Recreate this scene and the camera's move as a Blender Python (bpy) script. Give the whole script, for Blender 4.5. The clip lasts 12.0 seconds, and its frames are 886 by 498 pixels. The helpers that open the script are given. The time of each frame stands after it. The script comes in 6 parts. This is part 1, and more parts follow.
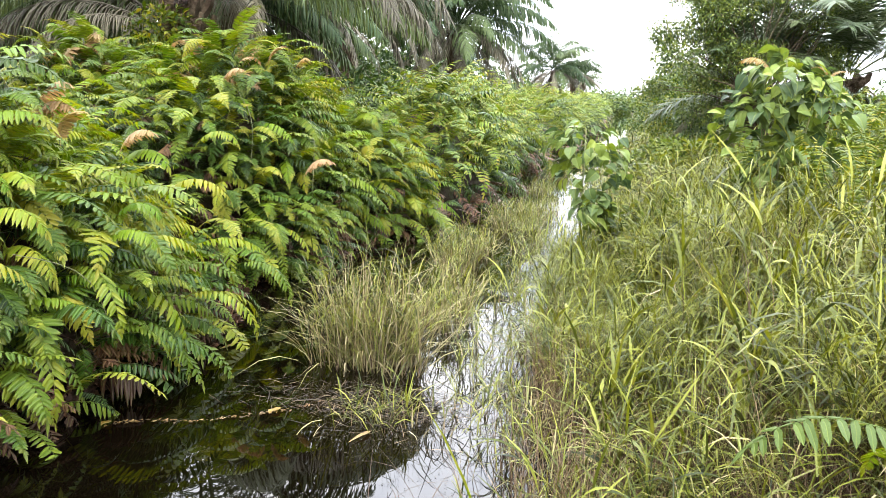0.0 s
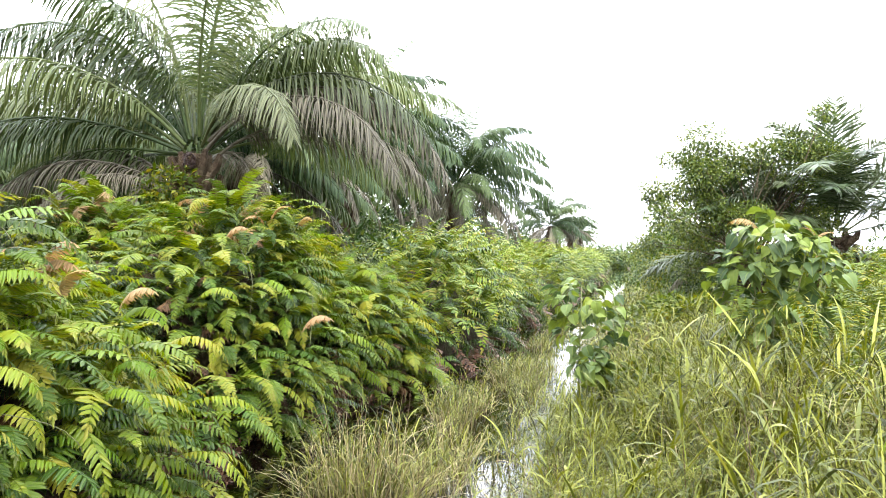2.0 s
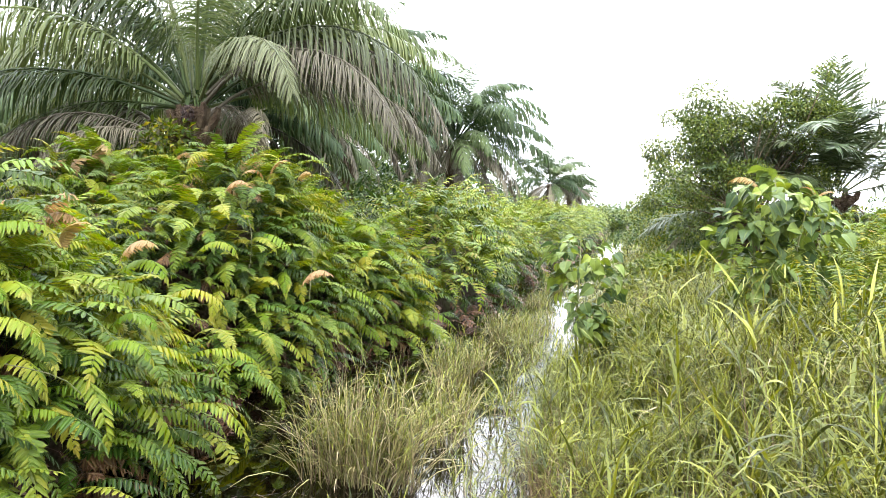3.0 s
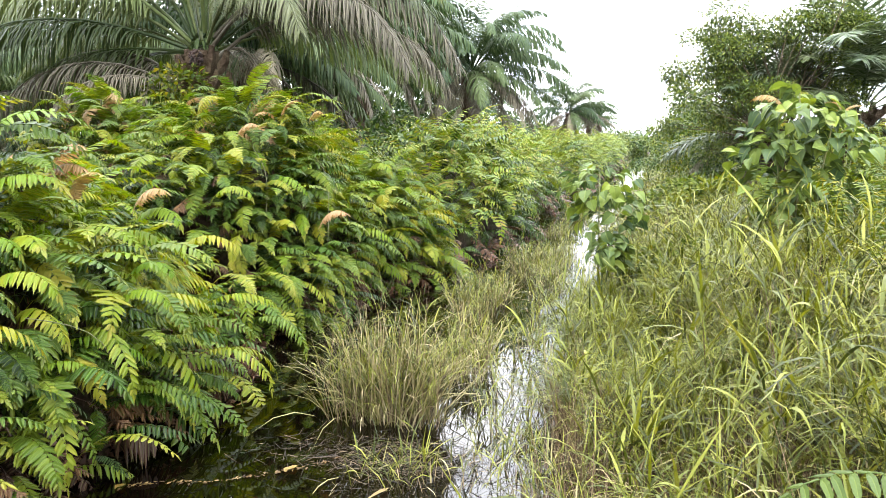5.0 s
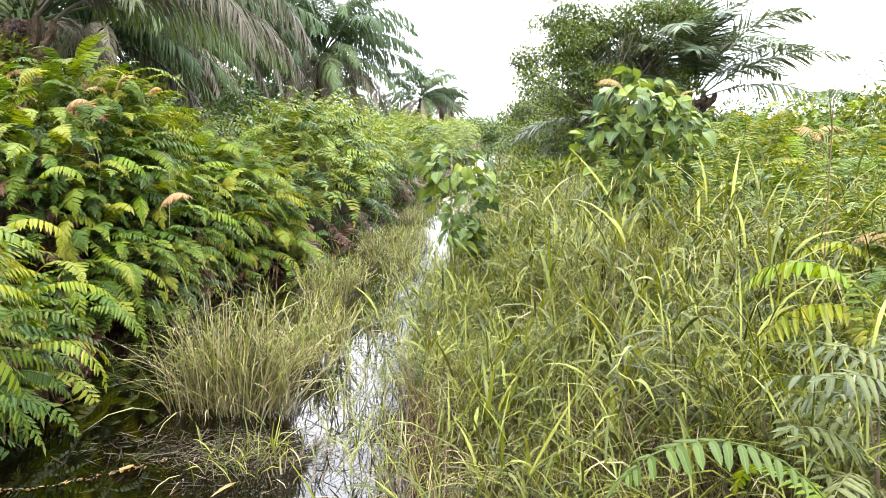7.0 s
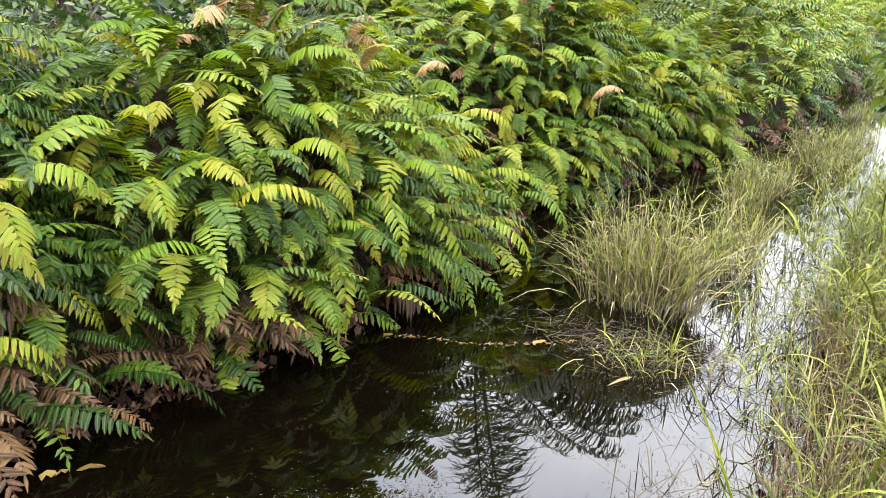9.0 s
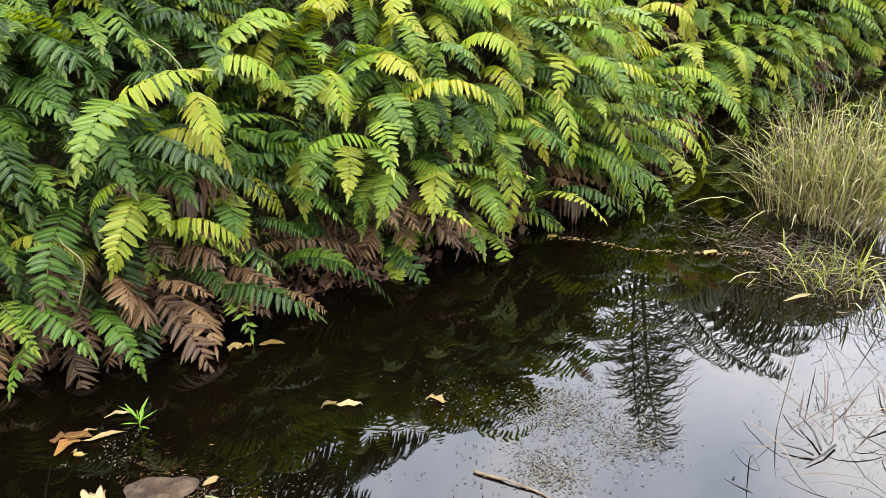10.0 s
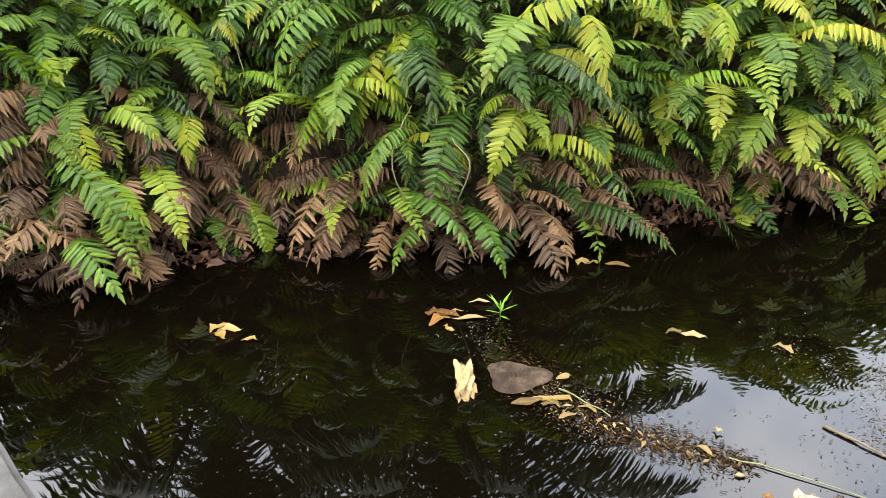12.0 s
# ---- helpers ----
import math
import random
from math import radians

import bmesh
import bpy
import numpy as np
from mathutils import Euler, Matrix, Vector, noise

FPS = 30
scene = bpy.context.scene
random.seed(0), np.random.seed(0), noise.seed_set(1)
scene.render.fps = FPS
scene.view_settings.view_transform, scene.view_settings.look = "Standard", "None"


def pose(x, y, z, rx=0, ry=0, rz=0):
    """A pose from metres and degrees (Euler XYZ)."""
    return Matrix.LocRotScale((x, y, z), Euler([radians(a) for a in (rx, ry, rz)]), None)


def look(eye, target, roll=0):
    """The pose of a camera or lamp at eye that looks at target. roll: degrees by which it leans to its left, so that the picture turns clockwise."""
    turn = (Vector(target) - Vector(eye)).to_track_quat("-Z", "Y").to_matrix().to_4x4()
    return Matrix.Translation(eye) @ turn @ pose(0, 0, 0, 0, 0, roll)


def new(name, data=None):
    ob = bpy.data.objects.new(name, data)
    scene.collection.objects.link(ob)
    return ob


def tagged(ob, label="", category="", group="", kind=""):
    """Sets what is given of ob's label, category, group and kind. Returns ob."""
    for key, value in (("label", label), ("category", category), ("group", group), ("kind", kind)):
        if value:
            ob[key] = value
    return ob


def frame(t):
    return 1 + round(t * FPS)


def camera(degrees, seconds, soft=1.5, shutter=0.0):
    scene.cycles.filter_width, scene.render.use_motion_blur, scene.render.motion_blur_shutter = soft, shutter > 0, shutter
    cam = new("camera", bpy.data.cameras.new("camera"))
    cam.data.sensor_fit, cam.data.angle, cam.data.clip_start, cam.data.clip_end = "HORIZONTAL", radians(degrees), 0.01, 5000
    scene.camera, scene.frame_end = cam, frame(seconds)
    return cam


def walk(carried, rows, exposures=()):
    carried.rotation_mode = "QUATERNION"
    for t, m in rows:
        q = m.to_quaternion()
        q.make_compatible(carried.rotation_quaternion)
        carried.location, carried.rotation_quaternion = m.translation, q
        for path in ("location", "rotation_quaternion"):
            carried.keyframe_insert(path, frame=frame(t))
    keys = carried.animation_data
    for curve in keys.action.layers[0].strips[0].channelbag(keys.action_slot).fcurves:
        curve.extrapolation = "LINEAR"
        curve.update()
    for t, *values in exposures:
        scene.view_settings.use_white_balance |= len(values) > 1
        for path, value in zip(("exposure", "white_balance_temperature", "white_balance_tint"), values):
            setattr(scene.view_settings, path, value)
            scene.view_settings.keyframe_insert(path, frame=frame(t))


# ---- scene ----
# ---------------------------------------------------------------- camera and its way
cam = camera(57.14, 12.0, soft=0.9)

# seconds, turn to the left, pitch up, roll (degrees), eye
ROWS = [
    (0.0, 11.31, -10.64, 1.79, -0.004, -0.030, 1.924),
    (0.5, 11.43, -7.68, 1.66, 0.003, -0.043, 1.951),
    (1.0, 11.69, -0.38, 1.54, 0.017, -0.060, 1.976),
    (1.5, 11.70, 0.81, 1.68, 0.018, -0.061, 1.969),
    (2.0, 11.63, 0.08, 1.92, 0.022, -0.049, 1.964),
    (2.5, 11.54, -1.00, 2.27, 0.018, -0.046, 1.962),
    (3.0, 11.41, -2.93, 2.47, 0.013, -0.051, 1.953),
    (3.5, 11.32, -6.06, 2.35, 0.001, -0.037, 1.932),
    (3.7, 11.62, -6.79, 2.07, 0.005, -0.035, 1.926),
    (5.3, 12.50, -7.50, -0.74, 0.032, 0.064, 1.947),
    (5.5, 10.72, -7.40, -0.49, 0.009, 0.081, 1.934),
    (6.0, 5.95, -6.88, 0.14, 0.031, 0.118, 1.932),
    (6.5, 3.00, -7.14, 0.42, 0.044, 0.141, 1.929),
    (7.0, 2.62, -8.54, 0.45, 0.042, 0.168, 1.902),
    (7.5, 11.87, -10.53, -0.55, 0.026, 0.122, 1.914),
    (7.7, 16.54, -11.43, -1.30, 0.011, 0.137, 1.942),
    (9.3, 33.60, -19.43, 1.52, 0.045, 0.039, 2.116),
    (9.5, 35.28, -20.80, 1.36, 0.037, 0.040, 2.122),
    (10.0, 43.55, -24.42, -0.63, -0.004, 0.041, 2.070),
    (10.5, 48.51, -27.66, -1.75, -0.024, 0.003, 2.059),
    (11.0, 53.11, -28.12, -2.91, -0.064, -0.141, 2.057),
    (11.5, 58.88, -29.06, -2.62, -0.106, -0.293, 2.096),
    (12.0, 64.73, -28.78, -0.83, -0.103, -0.394, 2.099)]


def aim(t, yaw, pitch, roll, x, y, z):
    a, p, eye = radians(yaw), radians(pitch), Vector((x, y, z))
    ahead = Vector((-math.sin(a) * math.cos(p), math.cos(a) * math.cos(p), math.sin(p)))
    return t, look(eye, eye + ahead, roll)


walk(cam, [aim(*row) for row in ROWS], exposures=[(0.0, 2.62), (12.0, 2.62)])

# ---------------------------------------------------------------- overcast daylight
SUN_EL, SUN_AZ = 62.0, 205.0
world = bpy.data.worlds.new("overcast_sky")
scene.world = world
world.use_nodes = True
wt = world.node_tree
wt.nodes.clear()
w_out = wt.nodes.new("ShaderNodeOutputWorld")
w_mix = wt.nodes.new("ShaderNodeMixShader")
w_sky = wt.nodes.new("ShaderNodeTexSky")
w_sky.sky_type = "NISHITA"
w_sky.sun_disc = False
w_sky.sun_elevation = radians(SUN_EL)
w_sky.sun_rotation = radians(SUN_AZ)
w_sky.dust_density = 3.0
w_b1 = wt.nodes.new("ShaderNodeBackground")
w_b1.inputs["Strength"].default_value = 0.12
w_b2 = wt.nodes.new("ShaderNodeBackground")
w_b2.inputs["Strength"].default_value = 1.35
w_noise = wt.nodes.new("ShaderNodeTexNoise")
w_noise.inputs["Scale"].default_value = 2.6
w_noise.inputs["Detail"].default_value = 6.0
w_noise.inputs["Roughness"].default_value = 0.55
w_ramp = wt.nodes.new("ShaderNodeValToRGB")
w_ramp.color_ramp.elements[0].position = 0.36
w_ramp.color_ramp.elements[0].color = (0.72, 0.80, 0.98, 1)
w_ramp.color_ramp.elements[1].position = 0.62
w_ramp.color_ramp.elements[1].color = (1.45, 1.42, 1.42, 1)
wt.links.new(w_noise.outputs["Fac"], w_ramp.inputs["Fac"])
w_co = wt.nodes.new("ShaderNodeTexCoord")
w_sep = wt.nodes.new("ShaderNodeSeparateXYZ")
wt.links.new(w_co.outputs["Generated"], w_sep.inputs[0])
w_map = wt.nodes.new("ShaderNodeMapRange")
w_map.inputs["From Min"].default_value = 0.0
w_map.inputs["From Max"].default_value = 1.0
w_map.inputs["To Min"].default_value = 0.62
w_map.inputs["To Max"].default_value = 1.50
wt.links.new(w_sep.outputs["Z"], w_map.inputs["Value"])
w_mul = wt.nodes.new("ShaderNodeVectorMath")
w_mul.operation = "SCALE"
wt.links.new(w_ramp.outputs["Color"], w_mul.inputs[0])
wt.links.new(w_map.outputs[0], w_mul.inputs["Scale"])
wt.links.new(w_mul.outputs[0], w_b2.inputs["Color"])
wt.links.new(w_sky.outputs["Color"], w_b1.inputs["Color"])
w_mix.inputs["Fac"].default_value = 0.85
wt.links.new(w_b1.outputs[0], w_mix.inputs[1])
wt.links.new(w_b2.outputs[0], w_mix.inputs[2])
wt.links.new(w_mix.outputs[0], w_out.inputs["Surface"])

sun_data = bpy.data.lights.new("sun", "SUN")
sun_data.energy = 0.8
sun_data.angle = radians(22)
sun_data.color = (1.0, 0.96, 0.88)
sun = new("sun", sun_data)
_el, _az = radians(SUN_EL), radians(SUN_AZ)
sun.matrix_world = look(50 * Vector((math.sin(_az) * math.cos(_el), math.cos(_az) * math.cos(_el), math.sin(_el))), (0, 0, 0))


# ---------------------------------------------------------------- materials
def ramp_node(nt, stops, gain=1.0):
    r = nt.nodes.new("ShaderNodeValToRGB")
    e = r.color_ramp.elements
    while len(e) < len(stops):
        e.new(0.5)
    for i, (p, c) in enumerate(stops):
        e[i].position = p
        e[i].color = (*(k * gain for k in c), 1)
    return r


def leaf_mat(name, stops, rough=0.42, trans=0.30, by="object", island=0.35, tip=None, noise_scale=9.0, spec=0.22, crease=0.004):
    """Leaf: colour by object or island random, with blotches, gloss and light that passes through."""
    m = bpy.data.materials.new(name)
    m.use_nodes = True
    nt = m.node_tree
    nt.nodes.clear()
    out = nt.nodes.new("ShaderNodeOutputMaterial")
    mix = nt.nodes.new("ShaderNodeMixShader")
    bsdf = nt.nodes.new("ShaderNodeBsdfPrincipled")
    tr = nt.nodes.new("ShaderNodeBsdfTranslucent")
    geo = nt.nodes.new("ShaderNodeNewGeometry")
    info = nt.nodes.new("ShaderNodeObjectInfo")
    tc = nt.nodes.new("ShaderNodeTexCoord")
    nz = nt.nodes.new("ShaderNodeTexNoise")
    nz.inputs["Scale"].default_value = noise_scale
    nz.inputs["Detail"].default_value = 4.0
    nt.links.new(tc.outputs["Object"], nz.inputs["Vector"])
    main = info.outputs["Random"] if by == "object" else geo.outputs["Random Per Island"]
    other = geo.outputs["Random Per Island"]
    # fac = main + island * (other - .5) + .4 * (noise - .5)
    a = nt.nodes.new("ShaderNodeMath")
    a.operation = "MULTIPLY_ADD"
    nt.links.new(other, a.inputs[0])
    a.inputs[1].default_value = island if by == "object" else 0.0
    nt.links.new(main, a.inputs[2])
    b = nt.nodes.new("ShaderNodeMath")
    b.operation = "MULTIPLY_ADD"
    nt.links.new(nz.outputs["Fac"], b.inputs[0])
    b.inputs[1].default_value = 0.45
    nt.links.new(a.outputs[0], b.inputs[2])
    c = nt.nodes.new("ShaderNodeMath")
    c.operation = "SUBTRACT"
    c.use_clamp = True
    nt.links.new(b.outputs[0], c.inputs[0])
    c.inputs[1].default_value = 0.225 + (island / 2 if by == "object" else 0.0)
    r = ramp_node(nt, [(p, (c[0] * 1.04, c[1], c[2])) for p, c in stops], 0.41)
    nt.links.new(c.outputs[0], r.inputs["Fac"])
    col = r.outputs["Color"]
    if tip is not None:
        att = nt.nodes.new("ShaderNodeAttribute")
        att.attribute_name = "along"
        mm = nt.nodes.new("ShaderNodeMapRange")
        mm.inputs["From Min"].default_value = tip[1]
        mm.inputs["From Max"].default_value = 1.0
        nt.links.new(att.outputs["Fac"], mm.inputs["Value"])
        ml = nt.nodes.new("ShaderNodeMath")
        ml.operation = "MULTIPLY"
        nt.links.new(mm.outputs[0], ml.inputs[0])
        ml.inputs[1].default_value = tip[2]
        mx = nt.nodes.new("ShaderNodeMix")
        mx.data_type = "RGBA"
        nt.links.new(ml.outputs[0], mx.inputs["Factor"])
        nt.links.new(col, mx.inputs["A"])
        mx.inputs["B"].default_value = (*(k * 0.41 for k in tip[0]), 1)
        col = mx.outputs["Result"]
    rib2 = nt.nodes.new("ShaderNodeAttribute")
    rib2.attribute_name = "across"
    cmp = nt.nodes.new("ShaderNodeMath")
    cmp.operation = "COMPARE"
    nt.links.new(rib2.outputs["Fac"], cmp.inputs[0])
    cmp.inputs[1].default_value = 2.0
    cmp.inputs[2].default_value = 0.10
    lite = nt.nodes.new("ShaderNodeMix")
    lite.data_type = "RGBA"
    half = nt.nodes.new("ShaderNodeMath")
    half.operation = "MULTIPLY"
    half.inputs[1].default_value = 0.35
    nt.links.new(cmp.outputs[0], half.inputs[0])
    nt.links.new(half.outputs[0], lite.inputs["Factor"])
    nt.links.new(col, lite.inputs["A"])
    lite.inputs["B"].default_value = (0.12, 0.15, 0.03, 1)
    col = lite.outputs["Result"]
    nt.links.new(col, bsdf.inputs["Base Color"])
    hs = nt.nodes.new("ShaderNodeHueSaturation")
    hs.inputs["Hue"].default_value = 0.485
    hs.inputs["Saturation"].default_value = 1.15
    hs.inputs["Value"].default_value = 1.5
    nt.links.new(col, hs.inputs["Color"])
    nt.links.new(hs.outputs["Color"], tr.inputs["Color"])
    bsdf.inputs["Roughness"].default_value = rough
    bsdf.inputs["Specular IOR Level"].default_value = spec
    bump = nt.nodes.new("ShaderNodeBump")
    bump.inputs["Strength"].default_value = 0.25
    bump.inputs["Distance"].default_value = 0.004
    n2 = nt.nodes.new("ShaderNodeTexNoise")
    n2.inputs["Scale"].default_value = 120.0
    nt.links.new(tc.outputs["Object"], n2.inputs["Vector"])
    nt.links.new(n2.outputs["Fac"], bump.inputs["Height"])
    # the blade is creased along its midrib
    rib = nt.nodes.new("ShaderNodeAttribute")
    rib.attribute_name = "across"
    off = nt.nodes.new("ShaderNodeMath")
    off.operation = "SUBTRACT"
    nt.links.new(rib.outputs["Fac"], off.inputs[0])
    off.inputs[1].default_value = 2.0
    ab = nt.nodes.new("ShaderNodeMath")
    ab.operation = "ABSOLUTE"
    nt.links.new(off.outputs[0], ab.inputs[0])
    cr = nt.nodes.new("ShaderNodeBump")
    cr.inputs["Strength"].default_value = 1.0
    cr.inputs["Distance"].default_value = crease
    nt.links.new(ab.outputs[0], cr.inputs["Height"])
    nt.links.new(bump.outputs["Normal"], cr.inputs["Normal"])
    nt.links.new(cr.outputs["Normal"], bsdf.inputs["Normal"])
    nt.links.new(cr.outputs["Normal"], tr.inputs["Normal"])
    mix.inputs["Fac"].default_value = trans
    nt.links.new(bsdf.outputs[0], mix.inputs[1])
    nt.links.new(tr.outputs[0], mix.inputs[2])
    nt.links.new(mix.outputs[0], out.inputs["Surface"])
    return m


def solid_mat(name, stops, rough=0.8, scale=6.0, bump=0.5, dist=0.01, fine=40.0):
    m = bpy.data.materials.new(name)
    m.use_nodes = True
    nt = m.node_tree
    bsdf = nt.nodes["Principled BSDF"]
    tc = nt.nodes.new("ShaderNodeTexCoord")
    n1 = nt.nodes.new("ShaderNodeTexNoise")
    n1.inputs["Scale"].default_value = scale
    n1.inputs["Detail"].default_value = 8.0
    n1.inputs["Roughness"].default_value = 0.65
    nt.links.new(tc.outputs["Object"], n1.inputs["Vector"])
    r = ramp_node(nt, stops, 0.66)
    nt.links.new(n1.outputs["Fac"], r.inputs["Fac"])
    nt.links.new(r.outputs["Color"], bsdf.inputs["Base Color"])
    n2 = nt.nodes.new("ShaderNodeTexNoise")
    n2.inputs["Scale"].default_value = fine
    n2.inputs["Detail"].default_value = 6.0
    nt.links.new(tc.outputs["Object"], n2.inputs["Vector"])
    b = nt.nodes.new("ShaderNodeBump")
    b.inputs["Strength"].default_value = bump
    b.inputs["Distance"].default_value = dist
    nt.links.new(n2.outputs["Fac"], b.inputs["Height"])
    nt.links.new(b.outputs["Normal"], bsdf.inputs["Normal"])
    bsdf.inputs["Roughness"].default_value = rough
    bsdf.inputs["Specular IOR Level"].default_value = 0.12 if rough > 0.8 else 0.3
    return m


def water_mat():
    m = bpy.data.materials.new("peat_water")
    m.use_nodes = True
    nt = m.node_tree
    bsdf = nt.nodes["Principled BSDF"]
    bsdf.inputs["Base Color"].default_value = (0.0009, 0.0006, 0.0003, 1)
    bsdf.inputs["Roughness"].default_value = 0.015
    bsdf.inputs["IOR"].default_value = 1.41
    tc = nt.nodes.new("ShaderNodeTexCoord")
    n1 = nt.nodes.new("ShaderNodeTexNoise")
    n1.inputs["Scale"].default_value = 3.5
    n1.inputs["Detail"].default_value = 2.0
    nt.links.new(tc.outputs["Object"], n1.inputs["Vector"])
    b = nt.nodes.new("ShaderNodeBump")
    b.inputs["Strength"].default_value = 0.022
    b.inputs["Distance"].default_value = 0.02
    n2 = nt.nodes.new("ShaderNodeTexNoise")
    n2.inputs["Scale"].default_value = 17.0
    n2.inputs["Detail"].default_value = 1.0
    nt.links.new(tc.outputs["Object"], n2.inputs["Vector"])
    add = nt.nodes.new("ShaderNodeMath")
    add.operation = "MULTIPLY_ADD"
    nt.links.new(n2.outputs["Fac"], add.inputs[0])
    add.inputs[1].default_value = 0.12
    nt.links.new(n1.outputs["Fac"], add.inputs[2])
    nt.links.new(add.outputs[0], b.inputs["Height"])
    nt.links.new(b.outputs["Normal"], bsdf.inputs["Normal"])
    return m


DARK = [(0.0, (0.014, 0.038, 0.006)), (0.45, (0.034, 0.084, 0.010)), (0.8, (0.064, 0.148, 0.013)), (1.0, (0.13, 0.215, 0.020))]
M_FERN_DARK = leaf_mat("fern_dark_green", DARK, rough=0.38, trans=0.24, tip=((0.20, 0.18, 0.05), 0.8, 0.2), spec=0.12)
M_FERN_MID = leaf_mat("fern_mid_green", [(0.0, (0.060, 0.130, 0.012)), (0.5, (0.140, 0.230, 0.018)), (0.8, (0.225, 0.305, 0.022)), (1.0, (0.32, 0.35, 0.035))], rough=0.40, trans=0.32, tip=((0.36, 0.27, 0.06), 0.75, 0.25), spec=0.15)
M_FERN_YOUNG = leaf_mat("fern_yellow_green", [(0.0, (0.125, 0.26, 0.009)), (0.5, (0.205, 0.325, 0.012)), (1.0, (0.36, 0.36, 0.033))], rough=0.42, trans=0.38, tip=((0.44, 0.31, 0.10), 0.65, 0.35), spec=0.14)
M_FERN_ORANGE = leaf_mat("fern_copper", [(0.0, (0.42, 0.30, 0.10)), (0.5, (0.50, 0.31, 0.15)), (1.0, (0.44, 0.33, 0.14))], rough=0.5, trans=0.3)
M_FERN_DEAD = leaf_mat("fern_dead_brown", [(0.0, (0.042, 0.017, 0.007)), (0.5, (0.110, 0.048, 0.019)), (1.0, (0.24, 0.135, 0.055))], rough=0.6, trans=0.12)
M_GRASS = leaf_mat("grass_green", [(0.0, (0.022, 0.034, 0.008)), (0.3, (0.085, 0.112, 0.018)), (0.7, (0.222, 0.262, 0.034)), (1.0, (0.33, 0.355, 0.068))], rough=0.40, trans=0.22, by="island", spec=0.13)
M_STRAW = leaf_mat("grass_straw", [(0.0, (0.16, 0.19, 0.045)), (0.35, (0.34, 0.34, 0.12)), (0.7, (0.48, 0.42, 0.21)), (1.0, (0.60, 0.54, 0.33))], rough=0.6, trans=0.22, by="island")
M_DRYSTEM = leaf_mat("dry_stem", [(0.0, (0.05, 0.03, 0.018)), (0.5, (0.16, 0.105, 0.058)), (1.0, (0.38, 0.29, 0.17))], rough=0.7, trans=0.1, by="island")
M_PALM = leaf_mat("palm_green", [(0.0, (0.042, 0.076, 0.024)), (0.5, (0.100, 0.155, 0.046)), (1.0, (0.20, 0.25, 0.085))], rough=0.42, trans=0.24, island=0.3, spec=0.18, crease=0.003)
M_PALM_FAR = leaf_mat("palm_bluish_green", [(0.0, (0.024, 0.056, 0.022)), (0.5, (0.060, 0.112, 0.040)), (1.0, (0.13, 0.19, 0.07))], rough=0.45, trans=0.22, island=0.3, spec=0.12, crease=0.003)
M_PALM_DEAD = leaf_mat("palm_dry", [(0.0, (0.075, 0.068, 0.048)), (0.5, (0.165, 0.152, 0.108)), (1.0, (0.29, 0.27, 0.19))], rough=0.65, trans=0.12, island=0.4)
M_TRUNK = solid_mat("palm_trunk", [(0.25, (0.025, 0.017, 0.011)), (0.5, (0.08, 0.055, 0.035)), (0.75, (0.18, 0.14, 0.09))], rough=0.9, scale=5, bump=1.0, dist=0.05)
M_FRUIT = solid_mat("palm_fruit", [(0.3, (0.008, 0.005, 0.005)), (0.7, (0.05, 0.018, 0.012))], rough=0.5, scale=14, bump=1.0, dist=0.03)
M_BROAD = leaf_mat("broad_leaf", [(0.0, (0.060, 0.115, 0.045)), (0.5, (0.145, 0.225, 0.055)), (0.85, (0.22, 0.32, 0.058)), (1.0, (0.32, 0.42, 0.07))], rough=0.5, trans=0.28, spec=0.18, crease=0.010)
M_TREE = leaf_mat("tree_leaf", [(0.0, (0.020, 0.052, 0.014)), (0.5, (0.055, 0.115, 0.024)), (0.85, (0.12, 0.20, 0.035)), (1.0, (0.21, 0.27, 0.045))], rough=0.4, trans=0.25, by="island")
M_WEED = leaf_mat("weed_leaf", [(0.0, (0.032, 0.068, 0.010)), (0.5, (0.105, 0.165, 0.016)), (0.85, (0.22, 0.265, 0.024)), (1.0, (0.36, 0.33, 0.045))], rough=0.42, trans=0.3, by="island", spec=0.12)
M_BARK = solid_mat("bark", [(0.3, (0.05, 0.035, 0.022)), (0.7, (0.17, 0.13, 0.09))], rough=0.85, scale=8, bump=0.8)
M_STEM = solid_mat("green_stem", [(0.3, (0.06, 0.10, 0.025)), (0.7, (0.17, 0.16, 0.05))], rough=0.55, scale=8)
M_GROUND = solid_mat("peat_ground", [(0.28, (0.012, 0.008, 0.005)), (0.48, (0.032, 0.020, 0.012)), (0.62, (0.038, 0.040, 0.014)), (0.8, (0.085, 0.058, 0.03))], rough=0.95, scale=2.2, bump=1.0, dist=0.05, fine=14)
M_WATER = water_mat()


